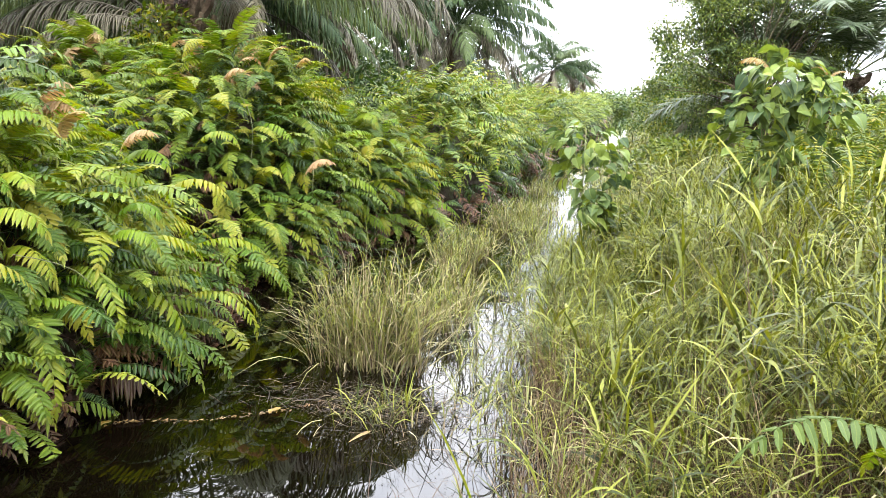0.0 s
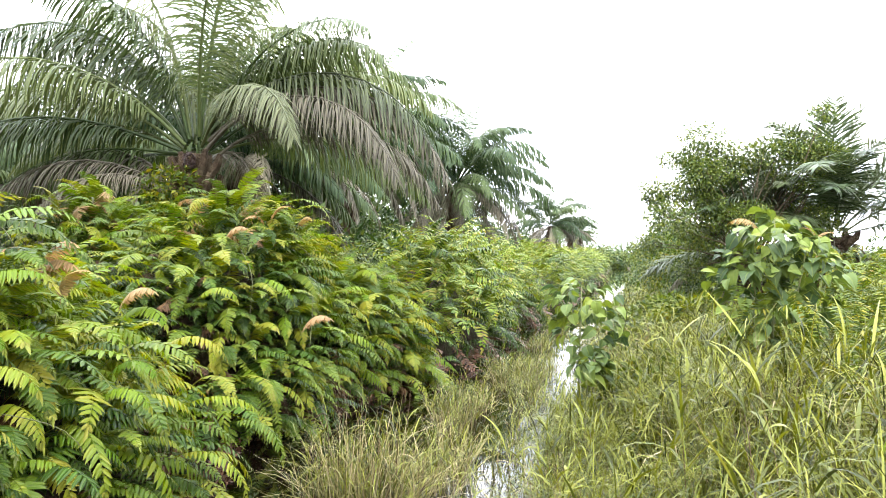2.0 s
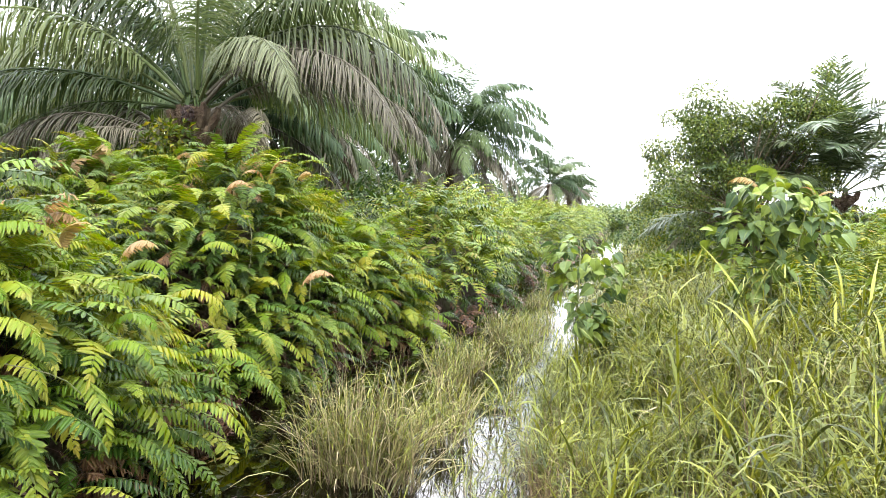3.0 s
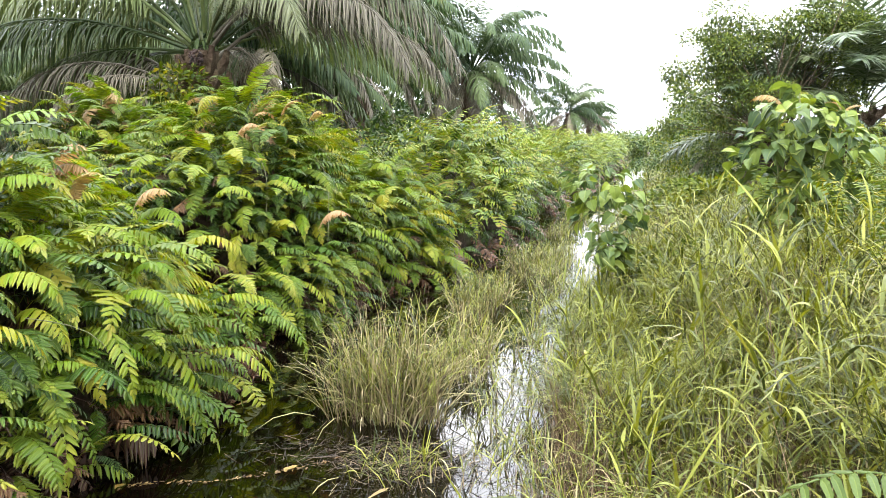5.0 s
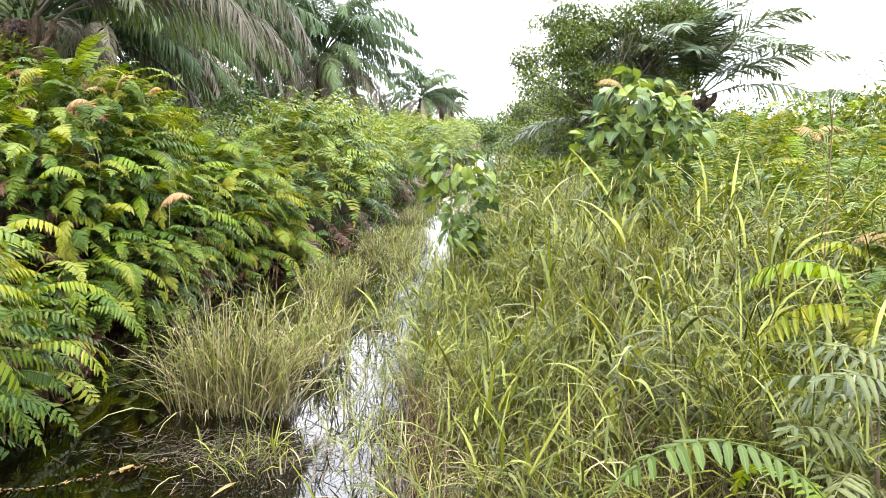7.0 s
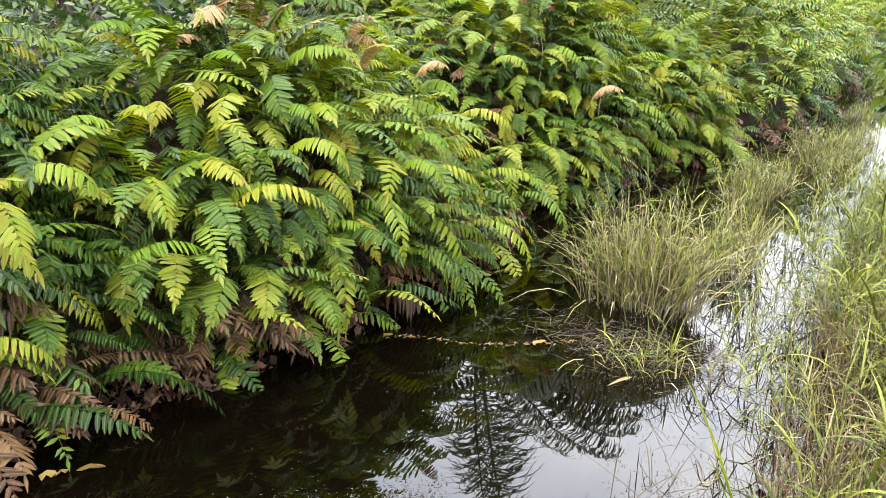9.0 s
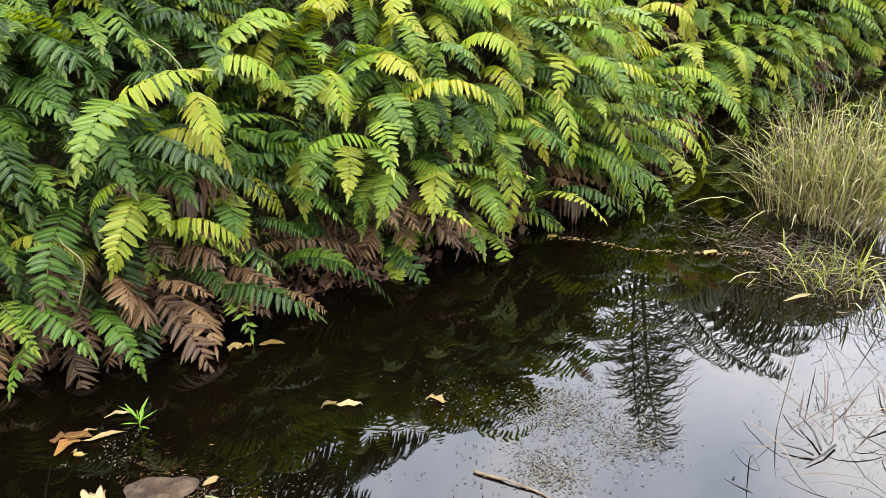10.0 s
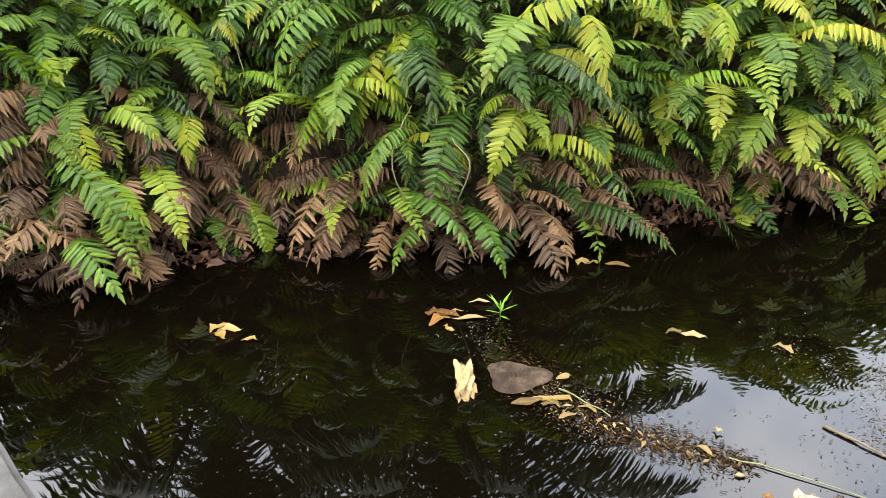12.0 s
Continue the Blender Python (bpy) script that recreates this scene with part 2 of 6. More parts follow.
# ---------------------------------------------------------------- mesh helpers
def mesh_of(name, verts, faces, mat, along=None, smooth=True, across=None):
    me = bpy.data.meshes.new(name)
    verts = np.asarray(verts, dtype=np.float32).reshape(-1, 3)
    loops = np.fromiter((i for f in faces for i in f), dtype=np.int32) if not isinstance(faces, np.ndarray) else faces.astype(np.int32).ravel()
    sizes = np.fromiter((len(f) for f in faces), dtype=np.int32) if not isinstance(faces, np.ndarray) else np.full(len(faces), faces.shape[1], dtype=np.int32)
    me.vertices.add(len(verts))
    me.vertices.foreach_set("co", verts.ravel())
    me.loops.add(len(loops))
    me.loops.foreach_set("vertex_index", loops)
    me.polygons.add(len(sizes))
    starts = np.concatenate([[0], np.cumsum(sizes)[:-1]]).astype(np.int32)
    me.polygons.foreach_set("loop_start", starts)
    me.polygons.foreach_set("use_smooth", np.full(len(sizes), smooth))
    if along is not None:
        at = me.attributes.new("along", "FLOAT", "POINT")
        at.data.foreach_set("value", np.asarray(along, dtype=np.float32))
    if across is not None:
        me.attributes.new("across", "FLOAT", "POINT").data.foreach_set("value", np.asarray(across, dtype=np.float32))
    me.materials.append(mat)
    me.update(calc_edges=True)
    return me


def part(name, me, parent, m=None, label=""):
    ob = new(name, me)
    ob.parent = parent
    if m is not None:
        ob.matrix_basis = m
    if label:
        tagged(ob, label)
    return ob


def thing(name, m, label, category, group="", kind=""):
    ob = new(name)
    ob.empty_display_size = 0.1
    ob.matrix_basis = m
    return tagged(ob, label, category, group, kind)


class Build:
    """Collects vertices and faces of one mesh."""

    def __init__(self):
        self.v, self.f, self.a, self.c = [], [], [], []

    def strip(self, pts, wdirs, widths, fold=0.0, ups=None, along=None):
        """A leaf blade along pts; folded along its midrib when fold is given; ends in a point where the width is 0."""
        rows = []
        for i, (p, w, h) in enumerate(zip(pts, wdirs, widths)):
            k = len(self.v)
            al = along[i] if along is not None else 0.0
            if h < 1e-6:
                self.v.append(p)
                self.a.append(al)
                self.c.append(2.0)
                rows.append((k,))
            elif fold:
                u = ups[i]
                self.v += [p - w * h + u * fold * h, p, p + w * h + u * fold * h]
                self.a += [al] * 3
                self.c += [1.0, 2.0, 3.0]
                rows.append((k, k + 1, k + 2))
            else:
                self.v += [p - w * h, p + w * h]
                self.a += [al] * 2
                self.c += [1.0, 3.0]
                rows.append((k, k + 1))
        for a, b in zip(rows[:-1], rows[1:]):
            n = max(len(a), len(b))
            for j in range(n - 1):
                if len(a) == 1:
                    self.f.append((a[0], b[j + 1], b[j]))
                elif len(b) == 1:
                    self.f.append((a[j], a[j + 1], b[0]))
                else:
                    self.f.append((a[j], a[j + 1], b[j + 1], b[j]))

    def tube(self, pts, radii, sides=6, al=0.0, cap=True):
        pts = [Vector(p) for p in pts]
        start = len(self.v)
        side = None
        for i, p in enumerate(pts):
            t = (pts[min(i + 1, len(pts) - 1)] - pts[max(i - 1, 0)]).normalized()
            if side is None:
                side = t.orthogonal().normalized()
            side = (side - t * side.dot(t)).normalized()
            up = t.cross(side)
            for k in range(sides):
                a = 2 * math.pi * k / sides
                self.v.append(p + (side * math.cos(a) + up * math.sin(a)) * radii[i])
                self.a.append(al)
                self.c.append(2.5)
        for i in range(len(pts) - 1):
            for k in range(sides):
                a, b = start + i * sides + k, start + i * sides + (k + 1) % sides
                self.f.append((a, b, b + sides, a + sides))
        if cap:
            self.f.append(tuple(start + (len(pts) - 1) * sides + k for k in range(sides)))
            self.f.append(tuple(start + k for k in reversed(range(sides))))

    def mesh(self, name, mat, smooth=True):
        return mesh_of(name, np.array([tuple(v) for v in self.v]), self.f, mat, self.a, smooth, self.c)


UP = Vector((0, 0, 1))


def arch(length, e0, bend, n, twist=0.0, rng=random, power=1.0):
    """Points and tangents of a stalk that starts at the origin towards +y at e0 degrees and bends down."""
    p, pts, tan = Vector((0, 0, 0)), [], []
    for i in range(n + 1):
        s = i / n
        e = radians(e0 - bend * s ** power)
        az = radians(twist) * s
        t = Vector((math.sin(az) * math.cos(e), math.cos(az) * math.cos(e), math.sin(e)))
        pts.append(p.copy())
        tan.append(t)
        p = p + t * (length / n)
    return pts, tan


def at_s(pts, s):
    x = s * (len(pts) - 1)
    i = min(int(x), len(pts) - 2)
    return pts[i].lerp(pts[i + 1], x - i)


# ---------------------------------------------------------------- fern fronds
def fern_frond(name, mat, seed, length, e0, bend, pairs, pin, wide, hang, bare=0.16, low=False, fold=0.0, messy=0.0):
    """One pinnate fern frond: a thin rachis and two ranks of lance-shaped pinnae."""
    rng = random.Random(seed)
    b = Build()
    seg = 4 if low else 7
    pts, tan = arch(length, e0, bend, seg, rng.uniform(-30, 30), power=1.2)
    b.tube(pts, [0.0045 * (1 - 0.75 * i / seg) for i in range(seg + 1)], 3, 0.3, cap=False)
    for k in range(pairs):
        s = bare + (1 - bare) * (k + 0.5) / pairs
        shape = min(1.0, 0.62 + 1.6 * (s - bare)) * min(1.0, 0.30 + 2.4 * (1 - s))
        for sgn in (-1, 1):
            if rng.random() < 0.03 + 0.25 * messy:
                continue
            ss = min(0.995, s + rng.uniform(-0.2, 0.2) / pairs)
            p, t = at_s(pts, ss), at_s(tan, ss).normalized()
            side = t.cross(UP).normalized() * sgn
            nor = side.cross(t) * sgn
            ang = radians(rng.uniform(70, 84) - 34 * max(0.0, s - 0.8) / 0.2)
            d = (t * math.cos(ang) + side * math.sin(ang)).normalized()
            h = hang + rng.uniform(-0.12, 0.12)
            d = (d - UP * h * 0.55 + nor * rng.uniform(-0.12, 0.12) + Vector((rng.gauss(0, messy), rng.gauss(0, messy), rng.gauss(0, messy)))).normalized()
            ln = pin * shape * rng.uniform(0.88, 1.08)
            wd = wide * (0.75 + 0.25 * shape)
            stations = ((0.0, 0.35), (0.45, 1.0), (1.0, 0.0)) if low else ((0.0, 0.50), (0.20, 1.0), (0.72, 0.80), (1.0, 0.0))
            pp, ww, uu, hh, aa = [], [], [], [], []
            for q, wq in stations:
                pos = p + d * ln * q - UP * (h * 0.55 * ln * q * q)
                w = (t - d * t.dot(d) + nor * (messy * 2.0 * (q - 0.3) * sgn)).normalized()
                pp.append(pos)
                ww.append(w)
                uu.append(w.cross(d) * (1 if (w.cross(d)).z > 0 else -1))
                hh.append(wd * wq)
                aa.append(0.25 * s + 0.75 * q if s < 0.97 else 1.0)
            b.strip(pp, ww, hh, fold, uu, aa)
    # end leaflet
    p, t = pts[-1], tan[-1]
    w = t.cross(UP).normalized()
    u = w.cross(t)
    b.strip([p, p + t * pin * 0.3, p + t * pin * 0.75], [w] * 3, [wide * 0.3, wide * 0.8, 0.0], 0.0 if low else 0.25, [u] * 3, [0.9, 0.95, 1.0])
    return b.mesh(name, mat)


def frond_family(tag, mat, n, spec, low=False):
    """Fronds of one look, from steep to hanging."""
    rng = random.Random(tag)
    out = []
    for i in range(n):
        e0 = spec["e0"][0] + (spec["e0"][1] - spec["e0"][0]) * i / max(1, n - 1)
        out.append(fern_frond("frond", mat, f"{tag}{i}", rng.uniform(*spec["len"]), e0, rng.uniform(*spec["bend"]), rng.randint(*spec["pairs"]),
                              rng.uniform(*spec["pin"]), rng.uniform(*spec["wide"]), rng.uniform(*spec["hang"]), low=low, fold=spec.get("fold", 0.0), messy=spec.get("messy", 0.0)))
    return out


SPEC = dict(e0=(8, 74), len=(0.62, 0.98), bend=(85, 140), pairs=(17, 22), pin=(0.090, 0.125), wide=(0.0140, 0.0168), hang=(0.08, 0.75))
F_DARK = frond_family("dark", M_FERN_DARK, 8, SPEC)
F_MID = frond_family("mid", M_FERN_MID, 8, SPEC)
F_YOUNG = frond_family("young", M_FERN_YOUNG, 6, dict(SPEC, len=(0.7, 1.0), pin=(0.095, 0.13), fold=0.3))
F_ORANGE = frond_family("copper", M_FERN_ORANGE, 3, dict(SPEC, len=(0.5, 0.7), e0=(40, 75), pin=(0.10, 0.14)))
F_DEAD = frond_family("dead", M_FERN_DEAD, 7, dict(SPEC, e0=(-15, 35), bend=(40, 85), len=(0.32, 0.55), pairs=(11, 15), pin=(0.085, 0.125), wide=(0.0115, 0.015), hang=(0.4, 1.2), messy=0.16))


# ---------------------------------------------------------------- plan of the canal
def lerp_table(table, y):
    if y <= table[0][0]:
        return table[0][1]
    for (a, va), (b, vb) in zip(table[:-1], table[1:]):
        if y <= b:
            return va + (vb - va) * (y - a) / (b - a)
    return table[-1][1]


def bank_left(y):
    return lerp_table(((-5, -6.4), (-1, -4.55), (0, -3.85), (1, -3.5), (1.7, -3.15), (3.2, -2.92), (4.2, -2.88), (5.5, -2.7), (6.3, -2.9), (7.2, -3.2), (8.7, -3.0), (9.8, -2.7), (11.6, -2.35),
                       (13, -2.0), (16.5, -1.65), (25, -1.85), (42, -1.2), (58, -0.5), (140, -0.7)), y)


def bank_right(y):
    return lerp_table(((-2, 0.25), (2, 0.45), (6, 0.2), (10, -0.25), (15, -0.45), (19, -0.45), (26, 0.15), (35, 0.85), (59, 1.75), (140, 2.4)), y)


# the fern hedge grows in rounded mounds: centre x, y, half widths, height, slope
MOUNDS = ((-7.2, -2.6, 2.0, 1.9, 1.75, 1.5), (-5.82, -0.1, 1.75, 1.8, 1.85, 1.5), (-5.05, 1.9, 1.75, 1.6, 1.95, 1.5), (-4.42, 4.35, 1.48, 2.05, 1.88, 1.16), (-4.6, 9.2, 1.62, 2.25, 2.30, 1.2), (-3.75, 11.0, 1.25, 1.25, 1.62, 1.2),
          (-3.35, 15.3, 1.6, 2.9, 2.12, 1.25), (-6.4, 9.3, 1.7, 2.2, 2.15, 1.4), (-5.6, 14.3, 1.9, 2.6, 1.95, 1.4), (-3.5, 23.0, 1.6, 4.2, 2.0, 1.3), (-3.5, 32.5, 1.9, 5.0, 2.08, 1.3), (-3.0, 42.5, 1.8, 5.5, 2.05, 1.3), (-2.4, 55.0, 1.8, 8.0, 2.1, 1.3), (-2.4, 75.0, 1.7, 13.0, 2.1, 1.3), (-2.5, 103.0, 1.8, 17.0, 2.1, 1.3))


def mound_level(m, x, y, z, k=1.0):
    """0 at the middle of a mound, 1 on its skin."""
    cx, cy, rx, ry, h, slope = m
    rho = math.hypot((x - cx) / (rx * k), (y - cy) / (ry * k))
    return rho ** (2 / slope) + (z / (h * k)) ** 2


def ground_z(x, y):
    l, r = bank_left(y) - (0.5 if y < 10 else min(0.85, 0.5 + 0.1 * (y - 10))), bank_right(y)
    if y > 150:
        return 0.3
    bump = 0.10 * noise.noise(Vector((x * 0.7, y * 0.7, 3.1)))
    if x < l:
        u = l - x
        inner = max(1.0 - mound_level(m, x, y, 0.0, 0.82) for m in MOUNDS)
        mound = 1.35 * math.sqrt(inner) if inner > 0 else 0.0
        return -0.35 + 0.65 * (1 - math.exp(-u / 0.25)) + mound * min(1.0, u / 0.7) + bump * min(1, u)
    if x > r:
        u = x - r
        return -0.30 + 0.22 * noise.noise(Vector((x * 2.3, y * 1.7, 8.8))) * min(1.0, u * 3) + 0.55 * (1 - math.exp(-u / 0.5)) + 0.45 * (1 - math.exp(-u / 3.0)) + bump * min(1, u)
    return -0.30 - 0.45 * math.sin(math.pi * (x - l) / (r - l))


def axis_steps(lo, hi, fine_lo, fine_hi, fine, grow):
    out, v, s = [], fine_lo, fine
    while v < fine_hi:
        out.append(v)
        v += fine
    s = fine
    while v < hi:
        out.append(v)
        s *= grow
        v += s
    out.append(hi)
    v, s = fine_lo, fine
    while v > lo:
        s *= grow
        v -= s
        out.append(max(v, lo))
    return sorted(set(out))


def build_ground():
    xs = axis_steps(-900, 900, -8, 6, 0.2, 1.25)
    ys = axis_steps(-900, 2400, -5, 22, 0.25, 1.18)
    v = [(x, y, ground_z(x, y)) for y in ys for x in xs]
    n = len(xs)
    f = [(j * n + i, j * n + i + 1, (j + 1) * n + i + 1, (j + 1) * n + i) for j in range(len(ys) - 1) for i in range(n - 1)]
    ob = new("ground", mesh_of("ground", v, f, M_GROUND))
    tagged(ob, "dark peaty ground with leaf litter on both banks of the ditch", "ground", kind="structure")


def build_water():
    ys = [-6 + 0.5 * i for i in range(40)] + [14 + 3 * i for i in range(46)]
    v, f = [], []
    for y in ys:
        a, b = bank_left(y) - 0.6, bank_right(y) + 1.2
        v += [(a + (b - a) * k / 6, y, 0.0) for k in range(7)]
    for j in range(len(ys) - 1):
        for k in range(6):
            f.append((j * 7 + k, j * 7 + k + 1, j * 7 + k + 8, j * 7 + k + 7))
    ob = new("water", mesh_of("water", v, f, M_WATER))
    tagged(ob, "still black peat water of a narrow drainage ditch", "water", kind="structure")


build_ground()
build_water()


# ---------------------------------------------------------------- fern hedge on the left bank
def hedge_edge(y):
    """How far the ferns lean out over the water."""
    return bank_left(y) - 0.28 + 0.06 * math.sin(y * 2.3 + 0.6)


def mound_skin(m, phi, theta):
    """Point and outward normal on a mound; theta runs from 0 at its foot to 90 degrees at its top."""
    cx, cy, rx, ry, h, slope = m
    rho = math.cos(theta) ** slope
    d = Vector((rho * math.cos(phi) * rx, rho * math.sin(phi) * ry, h * math.sin(theta)))
    g = (2 / slope) * max(rho, 0.05) ** (2 / slope - 2)
    n = Vector((g * d.x / rx ** 2, g * d.y / ry ** 2, 2 * d.z / h ** 2 + 0.12)).normalized()
    p = Vector((cx, cy, 0.06)) + d
    far = 0.7 if cy > 12 else 1.15
    lump = 0.34 * noise.noise(p * far) + 0.16 * noise.noise(p * 2.7 + Vector((3, 1, 7)))
    return p + n * lump, n


def free_of(m, p):
    """True where no other mound covers the point."""
    return all(o is m or mound_level(o, p.x, p.y, max(p.z, 0.0)) > 0.9 for o in MOUNDS)


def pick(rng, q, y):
    """The kind of frond at a place of the hedge; darker kinds also paint shade."""
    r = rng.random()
    # shade and sun along the hedge are put in as dark frond shares
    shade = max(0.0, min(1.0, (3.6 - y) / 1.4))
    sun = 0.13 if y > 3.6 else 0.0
    # extra dark fronds paint the shadow in the gap, among real dead ones
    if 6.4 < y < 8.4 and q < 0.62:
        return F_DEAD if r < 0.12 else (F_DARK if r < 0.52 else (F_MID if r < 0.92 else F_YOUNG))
    # brighter fronds paint the lit end of the mound before the gap
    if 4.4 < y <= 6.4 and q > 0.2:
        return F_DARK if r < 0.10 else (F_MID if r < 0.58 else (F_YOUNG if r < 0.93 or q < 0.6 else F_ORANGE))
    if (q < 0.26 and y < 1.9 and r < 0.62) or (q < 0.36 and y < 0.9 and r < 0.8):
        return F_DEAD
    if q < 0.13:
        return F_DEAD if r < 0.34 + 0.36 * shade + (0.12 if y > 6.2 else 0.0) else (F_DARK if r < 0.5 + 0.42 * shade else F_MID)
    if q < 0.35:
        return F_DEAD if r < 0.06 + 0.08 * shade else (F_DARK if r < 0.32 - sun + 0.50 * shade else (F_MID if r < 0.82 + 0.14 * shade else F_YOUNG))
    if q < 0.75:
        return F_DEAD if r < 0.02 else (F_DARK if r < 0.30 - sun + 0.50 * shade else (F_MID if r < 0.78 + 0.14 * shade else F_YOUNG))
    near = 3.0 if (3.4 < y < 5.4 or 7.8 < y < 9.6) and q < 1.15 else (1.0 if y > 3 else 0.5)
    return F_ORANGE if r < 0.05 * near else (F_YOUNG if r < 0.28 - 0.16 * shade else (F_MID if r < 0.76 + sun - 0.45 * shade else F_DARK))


def frond_pose(rng, fam, p, n, inner):
    """A frond that leaves the mound outwards and arches down its slope."""
    out = math.degrees(math.atan2(-n.x, n.y))
    az = out + rng.gauss(0, 34) if n.z < 0.93 else out + rng.gauss(0, 80)
    k = len(fam)
    want = (0.30 + 0.50 * n.z) * (k - 1) + rng.gauss(0, 1.5)
    me = fam[max(0, min(k - 1, round(want)))]
    sc = rng.uniform(0.62, 1.10) * (1.0 if p.y < 6.5 else 0.92)
    start = p - n * inner
    return me, Matrix.LocRotScale(start, Euler((radians(rng.gauss(0, 10)), radians(rng.gauss(0, 12)), radians(az))), (sc, sc, sc))


def near_ferns():
    """Ferns of the near mounds, a plant for each stretch and height of a slope."""
    rng = random.Random(11)
    names = ("arching waterside fern with brown dead lower fronds", "dense dark green fern with arching fronds on the ditch bank",
             "bright green fern crest with yellow young fronds")
    for m in MOUNDS[:6] + MOUNDS[7:8]:
        plants = {}
        want = int((72 if m[1] < 6 else 92) * math.pi * m[2] * m[3] * (0.5 if m[0] < -6 else 0.95))
        tries = 0
        while want > 0 and tries < 20000:
            tries += 1
            phi = rng.uniform(-2.3, 1.95)
            theta = math.asin(rng.random() ** 1.05)
            p, n = mound_skin(m, phi, theta)
            if not free_of(m, p) or p.y < -3.2 or (m[0] < -6 and m[1] > 0 and p.z < 1.2) or (p.z < 0.9 and p.x < m[0] + 0.2):
                continue
            want -= 1
            q = theta / 1.5708
            row = 0 if q < 0.28 else (1 if q < 0.62 else 2)
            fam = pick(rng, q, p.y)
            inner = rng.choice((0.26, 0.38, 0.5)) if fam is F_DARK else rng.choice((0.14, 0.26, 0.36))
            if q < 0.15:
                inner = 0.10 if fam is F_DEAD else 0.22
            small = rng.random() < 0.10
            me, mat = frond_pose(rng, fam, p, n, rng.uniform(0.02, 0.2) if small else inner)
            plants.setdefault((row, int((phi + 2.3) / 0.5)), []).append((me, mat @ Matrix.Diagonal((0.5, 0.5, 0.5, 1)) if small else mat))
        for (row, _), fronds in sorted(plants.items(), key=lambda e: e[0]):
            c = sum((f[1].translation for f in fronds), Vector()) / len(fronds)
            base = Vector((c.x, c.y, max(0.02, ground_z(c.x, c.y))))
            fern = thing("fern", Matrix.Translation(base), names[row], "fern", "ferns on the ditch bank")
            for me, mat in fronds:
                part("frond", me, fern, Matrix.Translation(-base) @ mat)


near_ferns()


def merged(name, items, mat_index=None):
    """One mesh out of (mesh, matrix) pairs, with their materials."""
    vs, fs, sizes, mats, al, mi, ac = [], [], [], [], [], [], []
    base = 0
    cache = {}
    for me, m in items:
        if me.name not in cache:
            co = np.empty(len(me.vertices) * 3, dtype=np.float32)
            me.vertices.foreach_get("co", co)
            lo = np.empty(len(me.loops), dtype=np.int32)
            me.loops.foreach_get("vertex_index", lo)
            sz = np.empty(len(me.polygons), dtype=np.int32)
            me.polygons.foreach_get("loop_total", sz)
            a = np.empty(len(me.vertices), dtype=np.float32)
            me.attributes["along"].data.foreach_get("value", a)
            w = np.empty(len(me.vertices), dtype=np.float32)
            me.attributes["across"].data.foreach_get("value", w)
            cache[me.name] = (co.reshape(-1, 3), lo, sz, a, me.materials[0], w)
        co, lo, sz, a, mat, w = cache[me.name]
        ac.append(w)
        mm = np.array(m)
        vs.append(co @ mm[:3, :3].T + mm[:3, 3])
        fs.append(lo + base)
        sizes.append(sz)
        al.append(a)
        if mat not in mats:
            mats.append(mat)
        mi.append(np.full(len(sz), mats.index(mat), dtype=np.int32))
        base += len(co)
    vs, fs, sizes, al, mi = (np.concatenate(k) for k in (vs, fs, sizes, al, mi))
    out = bpy.data.meshes.new(name)
    out.vertices.add(len(vs))
    out.vertices.foreach_set("co", vs.astype(np.float32).ravel())
    out.loops.add(len(fs))
    out.loops.foreach_set("vertex_index", fs.astype(np.int32))
    out.polygons.add(len(sizes))
    out.polygons.foreach_set("loop_start", np.concatenate([[0], np.cumsum(sizes)[:-1]]).astype(np.int32))
    for mat in mats:
        out.materials.append(mat)
    out.polygons.foreach_set("material_index", mi)
    out.polygons.foreach_set("use_smooth", np.full(len(sizes), True))
    out.attributes.new("along", "FLOAT", "POINT").data.foreach_set("value", al.astype(np.float32))
    out.attributes.new("across", "FLOAT", "POINT").data.foreach_set("value", np.concatenate(ac).astype(np.float32))
    out.update(calc_edges=True)
    return out


LOW = dict(SPEC, pairs=(11, 13), wide=(0.016, 0.020), pin=(0.10, 0.135), len=(0.55, 0.85))
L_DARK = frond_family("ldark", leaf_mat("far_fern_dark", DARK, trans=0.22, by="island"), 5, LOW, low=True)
L_MID = frond_family("lmid", leaf_mat("far_fern_mid", [(0.0, (0.075, 0.155, 0.018)), (0.5, (0.165, 0.265, 0.024)), (1.0, (0.32, 0.38, 0.035))], trans=0.3, by="island"), 5, LOW, low=True)
L_YOUNG = frond_family("lyoung", leaf_mat("far_fern_young", [(0.0, (0.17, 0.31, 0.02)), (0.6, (0.30, 0.40, 0.035)), (1.0, (0.46, 0.40, 0.09))], trans=0.35, by="island"), 4, LOW, low=True)
L_DEAD = frond_family("ldead", leaf_mat("far_fern_dead", [(0.0, (0.06, 0.028, 0.016)), (1.0, (0.22, 0.10, 0.055))], trans=0.1, by="island"), 3, dict(LOW, e0=(-30, 15), bend=(45, 80)), low=True)


